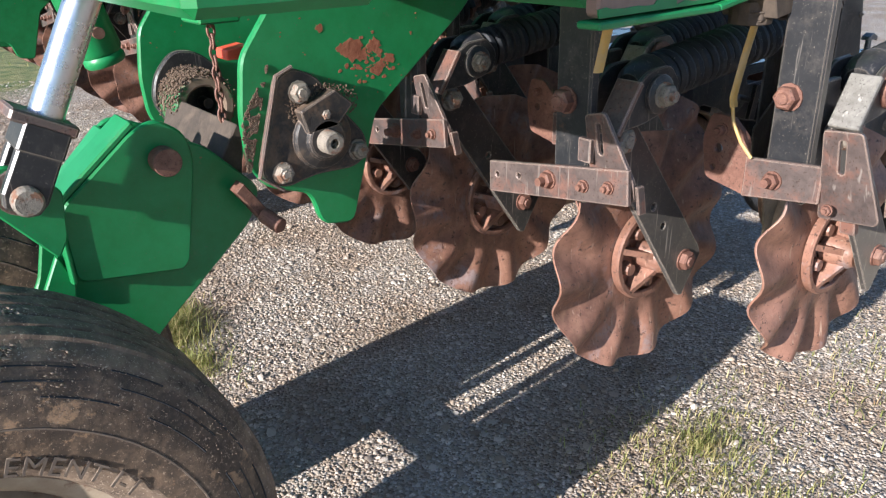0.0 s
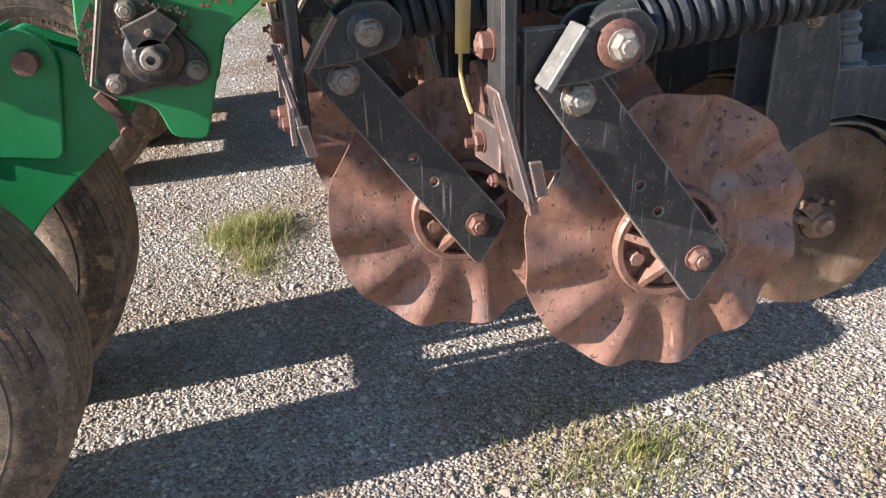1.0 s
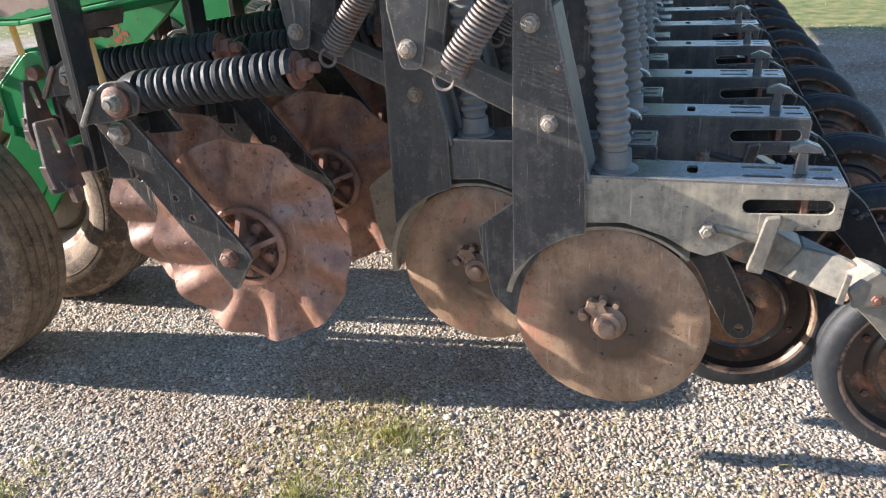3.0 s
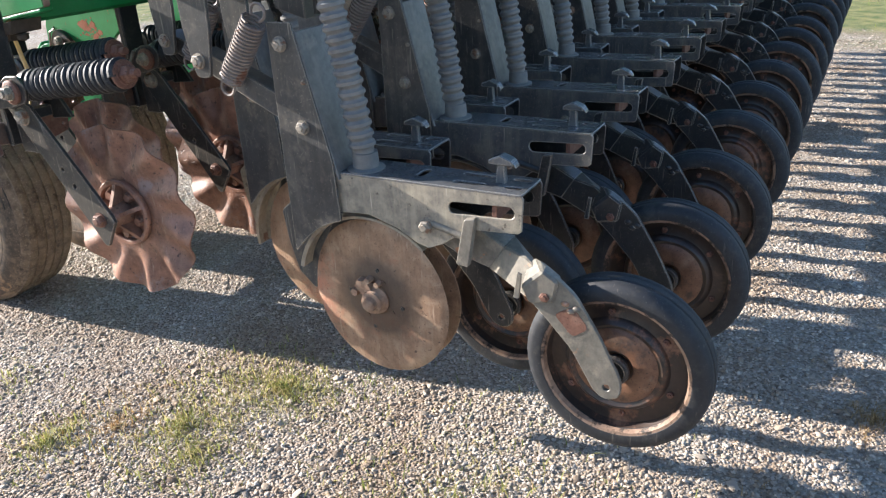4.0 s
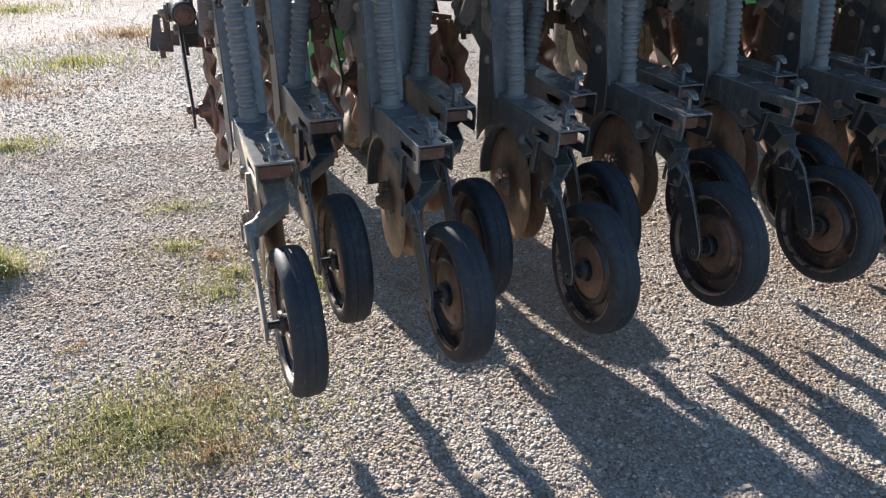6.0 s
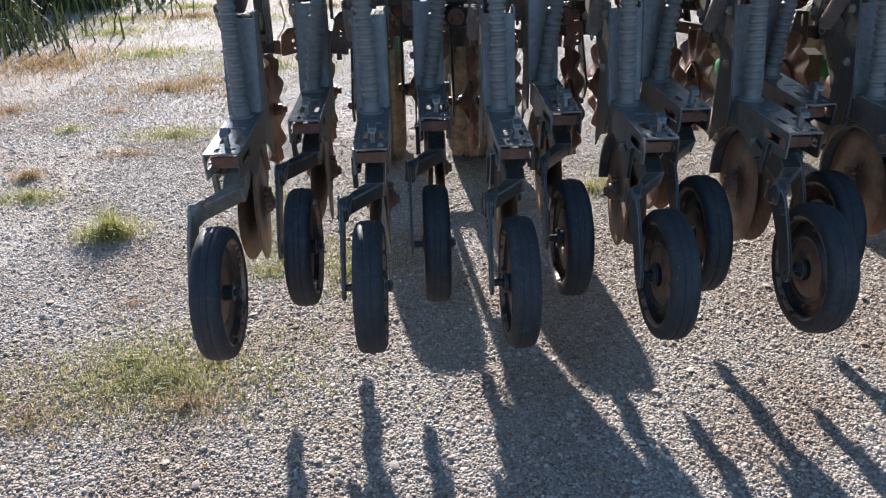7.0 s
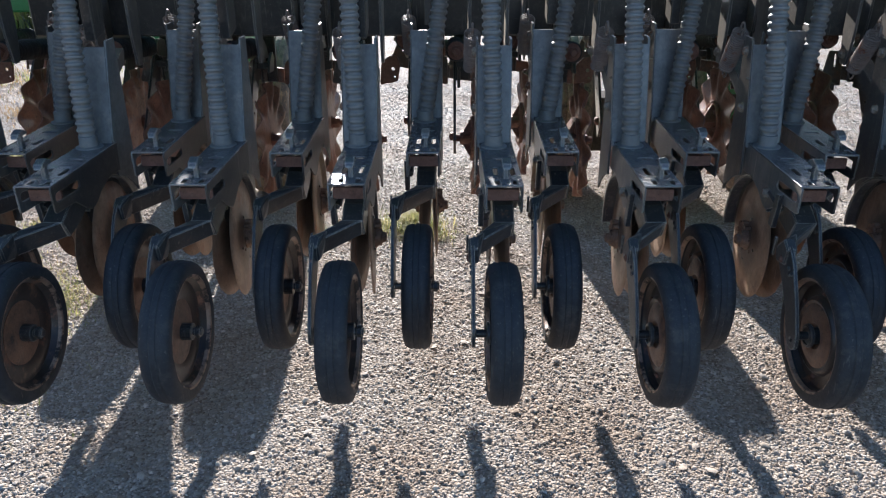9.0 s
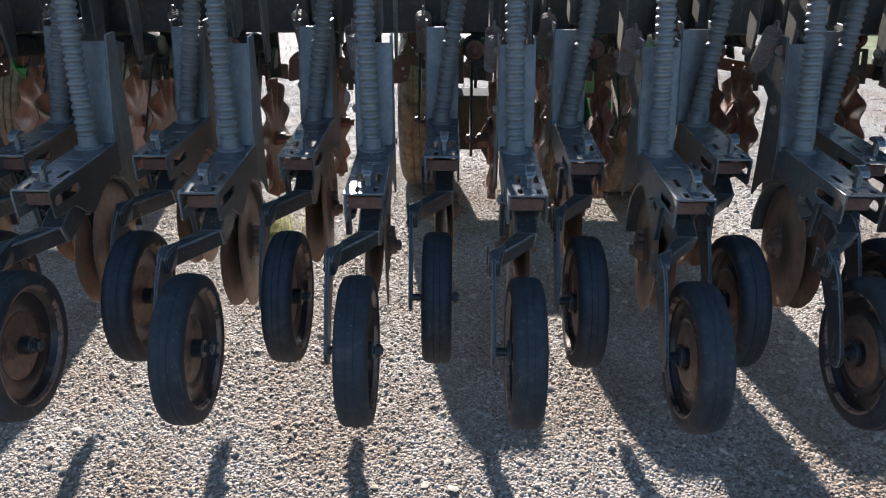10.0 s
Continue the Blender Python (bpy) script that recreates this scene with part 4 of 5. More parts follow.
    part("scraper_tab", finish(leaning(box_of((-0.094, 0.944, 0.806), (-0.089, 0.958, 0.846))), 0.001), PLATEM, o)
    if not front:
        part("scraper_tab", finish(leaning(box_of((-0.056, 0.948, 0.768), (-0.036, 0.960, 0.796))), 0.001), PLATEM, o)
    if strap:
        xs = -0.130 if front else 0.0
        sp = [Vector((x + xs, y + sy, z)) for x, y, z in ((0.104, 0.952, 1.13), (0.107, 0.956, 1.05), (0.118, 0.960, 0.985), (0.127, 0.960, 0.930), (0.124, 0.961, 0.916))]
        part("strap", sweep(bmesh.new(), sp[:3] if front else sp, 0.006, 8, flat=(0.0095, 0.0025)), YELLOW, o, "faded yellow tie strap", smooth=True)
        if not front:
            bm = sweep(bmesh.new(), [Vector((0.125, 0.963, 0.920)), Vector((0.118, 0.966, 0.895)), Vector((0.104, 0.964, 0.870)), Vector((0.088, 0.960, 0.850))], 0.0026, 6)
            part("wire", bm, YELLOW, o)
    add_bolt(o, (0.012, 0.853, 0.879), (-1, 0, 0), 0.0165, 0.012, BOLTM)
    part("pivot_washer", finish(lathe(bmesh.new(), (-0.018, 0.820, 0.943), (-1, 0, 0), [(0.027, 0.0), (0.027, 0.006), (0.022, 0.009), (0.002, 0.009)], 20)), BLACK if front else RUSTY, o, "black domed washer" if front else "rusty domed washer", smooth=True)
    add_bolt(o, (-0.027, 0.820, 0.943), (-1, 0, 0), 0.0135, 0.012, BOLTM, 0.006)
    add_bolt(o, (0.012, 0.675, 0.648), (-1, 0, 0), 0.0140, 0.011, RUSTY)
    add_bolt(o, (0.055, 0.943 + sy, 0.938), (0, 1, 0), 0.0145, 0.015, RUSTY)
    add_bolt(o, (0.055 + sx, 0.954 + sy, 0.824), (0, 1, 0), 0.0105, 0.010, RUSTY, 0.010)
    if front:
        for x, z in ((-0.011, 0.830), (-0.054, 0.838)):
            add_bolt(o, (x + sx, 0.954 + sy, z), (0, 1, 0), 0.0070, 0.006, RUSTY, 0.005)
        part("tab", finish(box_of((-0.026 + sx, 0.954 + sy, 0.866), (-0.004 + sx, 0.962 + sy, 0.898)), 0.001), PLATEM, o)
    else:
        add_bolt(o, (-0.030, 0.963, 0.806), (0, 1, 0), 0.006, 0.005, RUSTY)
        add_bolt(o, (0.150, 0.940, 0.876), (0, 1, 0), 0.007, 0.009, RUSTY)
    return o


OPX, OPY = 0.100, -0.005
op_w = build_opener("seed_opener", "outermost seed opener, its beam rubbed bare and coloured sunlit", -0.02, True)
op_a = build_opener("seed_opener", "dusty black seed opener with brown discs and press wheel", -0.02)
op_b = build_opener("seed_opener", "dusty black seed opener with brown discs and press wheel", 0.085)
cu_a = build_coulter("coulter", "rusty fluted coulter on a black spring arm", False)
cu_b = build_coulter("coulter", "rusty fluted coulter with a long clamp bar", True)
build_coulter("coulter", "outermost rusty fluted coulter with a yellow strap", False, True)
cu_second = build_coulter("coulter", "rusty fluted coulter with a long clamp bar and yellow strap", True, True)
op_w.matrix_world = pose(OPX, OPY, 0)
op_a.matrix_world = pose(OPX + ROW, OPY, 0.002)
op_b.matrix_world = pose(OPX + OP_RANK_X, OPY + OP_RANK_Y, 0)
cu_second.matrix_world = pose(RANK_X, RANK_Y, 0)
cu_a.matrix_world = pose(ROW, 0, 0)
cu_b.matrix_world = pose(ROW + RANK_X, RANK_Y, 0)
rng = random.Random(4)
for i in range(ROWS_N):
    for rank in (0, 1):
        dx, dy = ROW * i + RANK_X * rank, RANK_Y * rank
        jit = (rng.uniform(-0.005, 0.005), rng.uniform(-0.4, 0.4), rng.uniform(-0.7, 0.7))
        if i > 1 or (i and rank):
            copy_thing(op_b if rank else op_a, pose(OPX + ROW * i + OP_RANK_X * rank, OPY + OP_RANK_Y * rank, jit[0], jit[1], 0, jit[2]))
        if i > 1:
            copy_thing(cu_b if rank else cu_a, pose(dx, dy, -jit[0], -jit[1], 0, jit[2] * 0.7))
XEND = ROW * ROWS_N + 0.25

# ---- frame of the drill ----
frame_ob = thing("drill_frame", "green painted steel drill frame with dark cross tubes", "machine frame")
bm = bmesh.new()
box(bm, (0.12, 0.91, 1.066), (XEND + 0.5, 1.04, 1.20))
part("cross_tube", finish(bm, 0.008), GREEN, frame_ob, "green painted square cross tube")
bm = bmesh.new()
box(bm, (0.12, 1.15, 1.072), (XEND + 0.5, 1.28, 1.20))
part("cross_tube", finish(bm, 0.008), GREEN, frame_ob)
# unseen tube added to shade the uprights; its gap sunlights the hanger plate
bm = bmesh.new()
box(bm, (0.03, 1.60, 1.105), (0.46, 1.75, 1.27))
box(bm, (1.30, 1.60, 1.105), (XEND + 0.5, 1.75, 1.27))
box(bm, (0.20, 1.28, 1.125), (0.32, 1.60, 1.20))
for x in (1.4, 2.3, 3.7):
    box(bm, (x, 1.28, 1.125), (x + 0.12, 1.60, 1.20))
part("front_tube", finish(bm, 0.008), GREEN, frame_ob)
bm = plate(rounded([(0.80, 1.108), (1.08, 1.066), (1.285, 1.063), (1.285, 1.215), (0.80, 1.215)], 0.01), 0.096, 0.02)
part("end_plate", finish(bm, 0.003), PRIMER, frame_ob, "brown primed end plate with the green paint rubbed off")
edge_line = [(1.285, 1.074), (1.245, 1.071), (1.20, 1.070), (1.178, 1.082), (1.165, 1.080), (1.152, 1.071), (1.09, 1.074), (1.055, 1.086), (1.025, 1.083), (1.0, 1.096), (0.994, 1.12), (0.985, 1.15), (0.975, 1.18), (0.965, 1.214)]
rr = random.Random(77)
torn = []
for (y0, z0), (y1, z1) in zip(edge_line, edge_line[1:]):
    torn += [(y0 + (y1 - y0) * t / 4 + rr.uniform(-0.002, 0.002), z0 + (z1 - z0) * t / 4 + rr.uniform(-0.0025, 0.0025)) for t in range(4)]
bm = plate([(0.802, 1.109), (1.08, 1.067), (1.284, 1.064)] + torn + [(0.965, 1.213), (0.802, 1.213)], 0.0946, 0.0022)
part("green_paint", bm, GREEN, frame_ob, "green paint left along the lower edge")
bm = bmesh.new()
for (ya, za), (yb, zb) in (((0.80, 1.098), (1.08, 1.056)), ((1.0802, 1.056), (1.295, 1.053))):
    hull(bm, [(x, y, z) for x in (0.084, 0.118) for y, z in ((ya, za), (ya, za + 0.008), (yb, zb + 0.008), (yb, zb))])
part("end_flange", finish(bm, 0.002), GREEN, frame_ob)
bm = bmesh.new()
cyl(bm, (0.115, 0.963, 1.060), (0.115, 0.963, 1.030), 0.028, seg=14)
hull(bm, [(x, y, z) for x in (0.070, 0.150) for y, z in ((0.895, 1.080), (0.985, 1.066), (0.975, 1.040), (0.905, 1.050))])
for y in (0.908, 0.972):
    bolt(bm, (0.100, y, 1.048), (0, 0, -1), 0.012, 0.012)
part("clamp", finish(bm, 0.003), GRIMEM, frame_ob, "grimy clamp block under the frame")
part("inner_tube", finish(box_of((0.46, 0.62, 1.02), (XEND, 0.74, 1.15)), 0.006), BLACK, frame_ob, "dark square tube under the grain box")
for y, z, r in ((0.315, 1.45, 0.05), (0.14, 1.46, 0.04), (0.60, 1.28, 0.05)):
    part("cross_shaft", cyl(bmesh.new(), (0.0, y, z), (XEND, y, z), r, seg=20), BLACK, frame_ob, smooth=True)
for x in (0.30, 1.5, 2.7, 3.9):
    bm = bmesh.new()
    box(bm, (x, 0.06, 1.36), (x + 0.08, 1.0, 1.42))
    box(bm, (x, 0.92, 1.2), (x + 0.08, 1.0, 1.42))
    part("frame_rail", finish(bm, 0.004), GREEN, frame_ob)

hopper = thing("grain_box", "green sheet-steel grain box above the openers", "grain box")
bm = plate(rounded([(-0.10, 1.95), (0.90, 1.95), (0.90, 1.80), (0.62, 1.52), (0.18, 1.52), (-0.10, 1.80)], 0.02), 0.0, XEND)
part("body", finish(bm, 0.006), GREEN, hopper)
bm = bmesh.new()
box(bm, (-0.02, -0.13, 1.951), (XEND + 0.02, 0.93, 1.985))
part("lid", finish(bm, 0.006), GREEN, hopper)


# ---- carrying wheels ----
def build_wheel(name, label, lettered):
    o = thing(name, label, "wheel", "carrying wheels under the drill")
    R0, w = 0.375, 0.218
    h = w / 2
    prof = [(0.206, -h * 0.62), (0.222, -h * 0.80), (0.252, -h * 0.95), (0.300, -h), (0.332, -h * 0.94), (0.352, -h * 0.84)]
    ribs = [(-0.80, 0.360), (-0.72, 0.364)]
    for k in range(5):
        c = -0.56 + 0.28 * k
        ribs += [(c - 0.115, 0.366), (c - 0.105, 0.3725), (c, 0.3745), (c + 0.105, 0.3725), (c + 0.115, 0.366)]
    ribs += [(0.72, 0.364), (0.80, 0.360)]
    prof += [(r + 0.0018 if r == 0.366 else r, q * h) for q, r in ribs]
    prof += [(r, -q) for r, q in reversed(prof[:6])]
    # the tread is slightly flattened where it stands
    bm = lathe(bmesh.new(), (0, 0, R0 - 0.010), (1, 0, 0), prof, 72, closed=True)
    for v in bm.verts:
        if v.co.z < 0.004:
            v.co.z = 0.004 + (v.co.z - 0.004) * 0.2
    tyre = part("tyre", bm, TYREM, o, "dusty ribbed implement tyre", smooth=True)
    Z = R0 - 0.010
    tyre.data.materials.append(TREADM)
    for f in tyre.data.polygons:
        if math.hypot(f.center.y, f.center.z - Z) > 0.343 or math.hypot(f.center.y, f.center.z - Z) < 0.27:
            f.material_index = 1
    rr = random.Random(33)
    mud = []
    for k in range(22000):
        a = rr.gauss(-0.02, 0.17) if k % 4 else rr.uniform(-1.2, 1.2)
        u = rr.uniform(-1.08, 0.3) if k % 4 else rr.uniform(-1.25, 0.8)
        q = max(u, -1.0) if u < 0 else u
        rad = float(np.interp(u, (-1.25, -1.0, -0.94, -0.80, 0.0, 0.8), (0.305, 0.335, 0.350, 0.362, 0.374, 0.362)))
        c = Vector((q * h, rad * math.sin(a), Z + rad * math.cos(a)))
        if k % 4 and noise.noise(c * 22) + 0.35 * noise.noise(c * 90) < -0.02:
            continue
        m4 = Matrix.Translation(c) @ Matrix.Rotation(-a, 4, "X") @ Matrix.Rotation(rr.uniform(0, 3), 4, "Z") @ Matrix.Diagonal((1.3, 0.8, 0.45, 1))
        mud.append((m4, (0.0009 + 0.0027 * rr.random() ** 3) if k % 4 else 0.0008))
    crumbs("mud_crust", mud, CRUMB, tyre, "dried mud crust in small crumbs")
    # moulded line round the sidewall, and the short cuts round the shoulder
    def round_line(rad, x, a0, a1, wire, n):
        return [Vector((x, rad * math.sin(a0 + (a1 - a0) * i / n), Z + rad * math.cos(a0 + (a1 - a0) * i / n))) for i in range(n + 1)], wire
    pts, wire = round_line(0.286, -h * 0.985, 0, 2 * math.pi, 0.0016, 72)
    part("moulding_line", sweep(bmesh.new(), pts, wire, 5), LETTER, tyre, "thin raised sidewall line", smooth=True)
    for rad, x in ((0.318, -h * 0.972), (0.336, -h * 0.930), (0.3495, -h * 0.856)):
        a = -1.5
        while a < 1.4:
            b = a + rr.uniform(0.16, 0.42)
            pts, wire = round_line(rad + rr.uniform(-0.002, 0.002), x, a, b, 0.0011, 8)
            part("tread_cut", sweep(bmesh.new(), pts, wire, 4), RUBBER, tyre)
            a = b + rr.uniform(0.04, 0.22)
    if lettered:
        cu = bpy.data.curves.new("lettering", "FONT")
        cu.body = "IMPLEMENT I-1"
        cu.size, cu.extrude, cu.align_x = 0.0305, 0.0012, "CENTER"
        cu.space_character = 1.08
        tmp = new("lettering_src", cu)
        dg = bpy.context.evaluated_depsgraph_get()
        dg.update()
        me = bpy.data.meshes.new_from_object(tmp.evaluated_get(dg))
        bpy.data.objects.remove(tmp)
        rb = 0.232
        for v in me.vertices:
            a = -v.co.x / rb - 0.50
            r = rb + v.co.y
            x = -h * (0.95 + 0.05 * min(1.0, max(0.0, (r - 0.252) / 0.048))) - 0.0014 - v.co.z
            v.co = (x, -r * math.sin(-a), Z + r * math.cos(a))
        me.materials.clear()
        me.materials.append(LETTER)
        me.name = "lettering"
        ob = new("lettering", me)
        ob.parent = tyre
        tagged(ob, "raised worn sidewall lettering")
    rp = [(0.03, -0.02), (0.09, -0.022), (0.12, -0.035), (0.150, -0.030), (0.165, -0.004), (0.178, -0.045), (0.195, -0.068), (0.212, -0.075), (0.216, -0.070), (0.206, -0.060), (0.190, 0.0), (0.206, 0.060), (0.216, 0.070), (0.205, 0.075), (0.180, 0.05), (0.165, 0.02), (0.03, 0.01)]
    rim = part("rim", lathe(bmesh.new(), (0, 0, Z), (1, 0, 0), rp, 48, closed=True), CREAM, o, "faded cream steel rim with dirt", smooth=True)
    bm = lathe(bmesh.new(), (-0.02, 0, Z), (-1, 0, 0), [(0.07, 0.0), (0.07, 0.02), (0.045, 0.035), (0.04, 0.07), (0.02, 0.078), (0.002, 0.078)], 24)
    part("hub", bm, GREEN, rim, smooth=True)
    for k in range(6):
        a = k * math.pi / 3
        part("lug_nut", bolt(bmesh.new(), (-0.022, 0.072 * math.cos(a), Z + 0.072 * math.sin(a)), (-1, 0, 0), 0.010, 0.012), RUSTY, rim)
    return o


WY = 1.988
WSIZE = Matrix.Diagonal((1.12, 1.067, 1.067, 1))
w1 = build_wheel("carrying_wheel", "dusty ribbed implement wheel on gravel", True)
w1.matrix_world = pose(0.465, WY, 0) @ WSIZE
for x, dy in ((0.955, 0.0), (2.490, 0.10), (3.025, 0.0), (3.525, 0.0)):
    copy_thing(w1, pose(x, WY + dy, 0) @ WSIZE)


# ---- swing arm and rockshaft plates ----
def build_arm_group(dx, mirrored=False):
    def side(bm):
        """The arm of the other wing is handed the other way."""
        if mirrored:
            for v in bm.verts:
                v.co.x = 1.354 - v.co.x
        return bm

    a = thing("wheel_arm", "green painted swing arm carrying a pair of wheels", "wheel arm", "wheel arms under the drill", at=(dx - 0.092, 0.072, 0.008))
    body = [(1.455, 0.850), (1.372, 0.765), (1.395, 0.712), (1.567, 0.565), (1.74, 0.36), (1.86, 0.315), (1.97, 0.34), (1.98, 0.42), (1.82, 0.50), (1.705, 0.655), (1.672, 0.79), (1.56, 0.895)]
    bm = plate(rounded(body, 0.02), 0.745, 0.012)
    plate(rounded(body, 0.02), 0.850, 0.012, bm=bm)
    hull(bm, [(x, y, z) for x in (0.755, 0.852) for y, z in ((1.40, 0.715), (1.575, 0.560), (1.585, 0.568), (1.41, 0.722))])
    hull(bm, [(x, y, z) for x in (0.755, 0.852) for y, z in ((1.58, 0.885), (1.69, 0.78), (1.68, 0.77), (1.57, 0.875))])
    part("arm", finish(side(bm), 0.0025), GREEN, a)
    bm = bmesh.new()
    tops = ((0.757, 1.385, 0.865), (1.060, 1.385, 0.865), (1.020, 1.395, 0.765), (0.925, 1.47, 0.665), (0.846, 1.575, 0.555), (0.757, 1.575, 0.555), (0.757, 1.40, 0.745))
    hull(bm, [(x, y + q, z + q * 0.6) for x, y, z in tops for q in (0.0, 0.010)])
    part("rear_web", finish(side(bm), 0.002), GRIMEM, a, "mud-browned steel web behind the arm")
    cover = [(1.676, 0.800), (1.560, 0.895), (1.525, 0.905), (1.488, 0.880), (1.478, 0.840), (1.508, 0.680), (1.520, 0.668), (1.672, 0.690)]
    bm = plate(rounded(cover, 0.018, 6), 0.727, 0.014)
    hull(bm, [(x, y, z) for x in (0.722, 0.745) for y, z in ((1.672, 0.690), (1.680, 0.690), (1.682, 0.800), (1.674, 0.803))])
    part("cover_plate", finish(side(bm), 0.003), GREEN, a, "green cover plate with a pivot pin")
    bm = bmesh.new()
    hull(bm, [(x, y, z) for x in (0.730, 0.800) for y, z in ((1.675, 0.800), (1.682, 0.808), (1.560, 0.908), (1.555, 0.898))])
    part("stiffener", finish(side(bm), 0.003), GREEN, a)
    bm = plate([(1.690, 0.735), (1.672, 0.690), (1.678, 0.655), (1.722, 0.672)], 0.735, 0.012)
    part("fin", finish(side(bm), 0.002), GREEN, a)
    bm = cyl(bmesh.new(), (0.700, 1.526, 0.846), (0.740, 1.526, 0.846), 0.0205, seg=24)
    part("pivot_pin", finish(side(bm), 0.001), RUSTY, a, "grimy round pivot pin")
    bm = cyl(bmesh.new(), (0.45, 1.908, 0.357), (1.07, 1.908, 0.357), 0.035, seg=18)
    part("axle", finish(side(bm)), BLACK, a)
    bm = bmesh.new()
    hull(bm, [(x, y, z) for x in (0.700, 0.728) for y, z in ((1.418, 0.792), (1.432, 0.780), (1.392, 0.722), (1.378, 0.734))])
    cyl(bm, (0.700, 1.392, 0.735), (0.665, 1.380, 0.722), 0.013, seg=10)
    part("grease_pin", finish(side(bm), 0.0015), RUSTY, a)
    if mirrored:
        # boxes added only to shade the ground, filling the space between the three wheels
        for x0, x1 in ((-0.085, 0.180), (0.465, 0.690)):
            bm = bmesh.new()
            hull(bm, [(x, y, z) for x in (x0, x1) for y, z in ((1.82, 0.22), (1.95, 0.19), (2.02, 0.26), (2.02, 0.47), (1.94, 0.52), (1.83, 0.50))])
            part("axle_housing", finish(bm, 0.008), GRIMEM, a, "brown box added to shade the ground between wheels")
    return a


def build_hanger_plate(name, dx, full):
    p = thing(name, "green rockshaft hanger plate with a black bearing bracket", "hanger plate", "hanger plates under the frame", at=(dx - 0.082, 0.062, 0.008))
    out = [(1.36, 1.07), (1.425, 0.985), (1.436, 0.900), (1.432, 0.828), (1.408, 0.790), (1.335, 0.765), (1.318, 0.708), (1.258, 0.698), (1.245, 0.745), (1.205, 0.875), (1.09, 0.965), (1.02, 1.02), (0.98, 1.07)]
    bm = plate(rounded(out, 0.018), 0.652, 0.014)
    part("plate", finish(bm, 0.003), GREEN, p, "glossy green plate with rust chips")
    rr = random.Random(21)
    chips = [] if not full else [(1.243, 0.977, 0.019), (1.262, 0.980, 0.010), (1.225, 0.968, 0.012), (1.205, 0.980, 0.014), (1.196, 0.970, 0.007), (1.297, 1.015, 0.007), (1.176, 0.957, 0.010), (1.200, 0.942, 0.012), (1.188, 0.948, 0.006)]
    chips += [(rr.gauss(1.205, 0.030), rr.gauss(0.955, 0.018), rr.uniform(0.0012, 0.0045)) for _ in range(46 if full else 0)]
    chips += [(rr.uniform(1.10, 1.42), rr.uniform(0.90, 1.05), rr.uniform(0.0008, 0.002)) for _ in range(30)]
    for cy, cz, r in chips:
        n = 17 if r > 0.005 else 9
        ring = [(cy + r * rr.uniform(0.55, 1.3) * math.cos(6.283 * k / n), cz + 0.8 * r * rr.uniform(0.55, 1.3) * math.sin(6.283 * k / n)) for k in range(n)]
        part("rust_patch", plate(ring, 0.6516 - 0.0002 * rr.random(), 0.0012), RUSTCHIP, p, "rough rust where the paint has chipped" if r > 0.01 else "")
    if full:
        tri_ = [(1.422, 0.814), (1.381, 0.955), (1.356, 0.966), (1.318, 0.950), (1.284, 0.900), (1.240, 0.850), (1.234, 0.815), (1.262, 0.798), (1.33, 0.800), (1.388, 0.788)]
        bm = plate(rounded(tri_, 0.018), 0.634, 0.018)
        rim_line = [(1.388, 0.788), (1.424, 0.814), (1.402, 0.890), (1.383, 0.957), (1.356, 0.968)]
        part("raised_edge", sweep(bmesh.new(), [Vector((0.632, y + 0.002, z)) for y, z in rim_line], 0.0032, 6), PLATEM, p, "pale worn edge of the bracket")
        part("bearing_bracket", finish(bm, 0.002), CASTM, p, "black cast bearing bracket with dirt")
        bm = bmesh.new()
        lathe(bm, (0.634, 1.318, 0.857), (-1, 0, 0), [(0.050, 0.0), (0.048, 0.010), (0.032, 0.016), (0.030, 0.022), (0.002, 0.022)], 22)
        hull(bm, [(x, y, z) for x in (0.612, 0.634) for y, z in ((1.36, 0.905), (1.30, 0.930), (1.27, 0.905), (1.30, 0.875), (1.35, 0.870))])
        part("bearing", finish(bm, 0.002), CASTM, p, "grimy black bearing boss")
        bm = lathe(bmesh.new(), (0.626, 1.320, 0.855), (-1, 0, 0), [(0.019, 0.0), (0.0175, 0.034), (0.015, 0.036), (0.0075, 0.036), (0.0075, 0.020), (0.002, 0.020)], 18)
        part("pin", bm, BOLTM, p, "pale bored steel pin", smooth=True)
        for y, z in ((1.350, 0.930), (1.388, 0.814), (1.256, 0.826)):
            add_bolt(p, (0.634, y, z), (-1, 0, 0), 0.0130, 0.012, BOLTM)
        add_bolt(p, (0.620, 1.318, 0.895), (-1, 0, 0), 0.007, 0.008, BOLTM)
        mud = []
        rr = random.Random(9)
        for k in range(3600):
            t = rr.random()
            edge_y = 1.424 - 0.043 * t
            c = Vector((0.651, edge_y + 0.006 + 0.030 * rr.random() ** 1.6 * math.sin(math.pi * min(1.0, 0.25 + 0.8 * t)), 0.820 + 0.150 * t))
            if c.y > 1.436 or noise.noise(c * 70) < -0.12:
                continue
            if k > 2300:
                a = rr.uniform(0, 6.28)
                q = math.sqrt(rr.random())
                c = Vector((0.633, 1.312 + 0.062 * math.cos(a) * q, 0.905 + 0.032 * math.sin(a) * q))
            mud.append((Matrix.Translation(c) @ Matrix.Rotation(rr.uniform(0, 3), 4, "X") @ Matrix.Diagonal((0.8, rr.uniform(0.7, 2.2), rr.uniform(0.6, 1.2), 1)), rr.uniform(0.0007, 0.0021)))
        crumbs("dirt_crust", mud, DIRT, p, "dried mud crust")
    return p


build_hanger_plate("hanger_plate", 0.0, True)
build_hanger_plate("hanger_plate", 0.447, False)
build_arm_group(0.0)
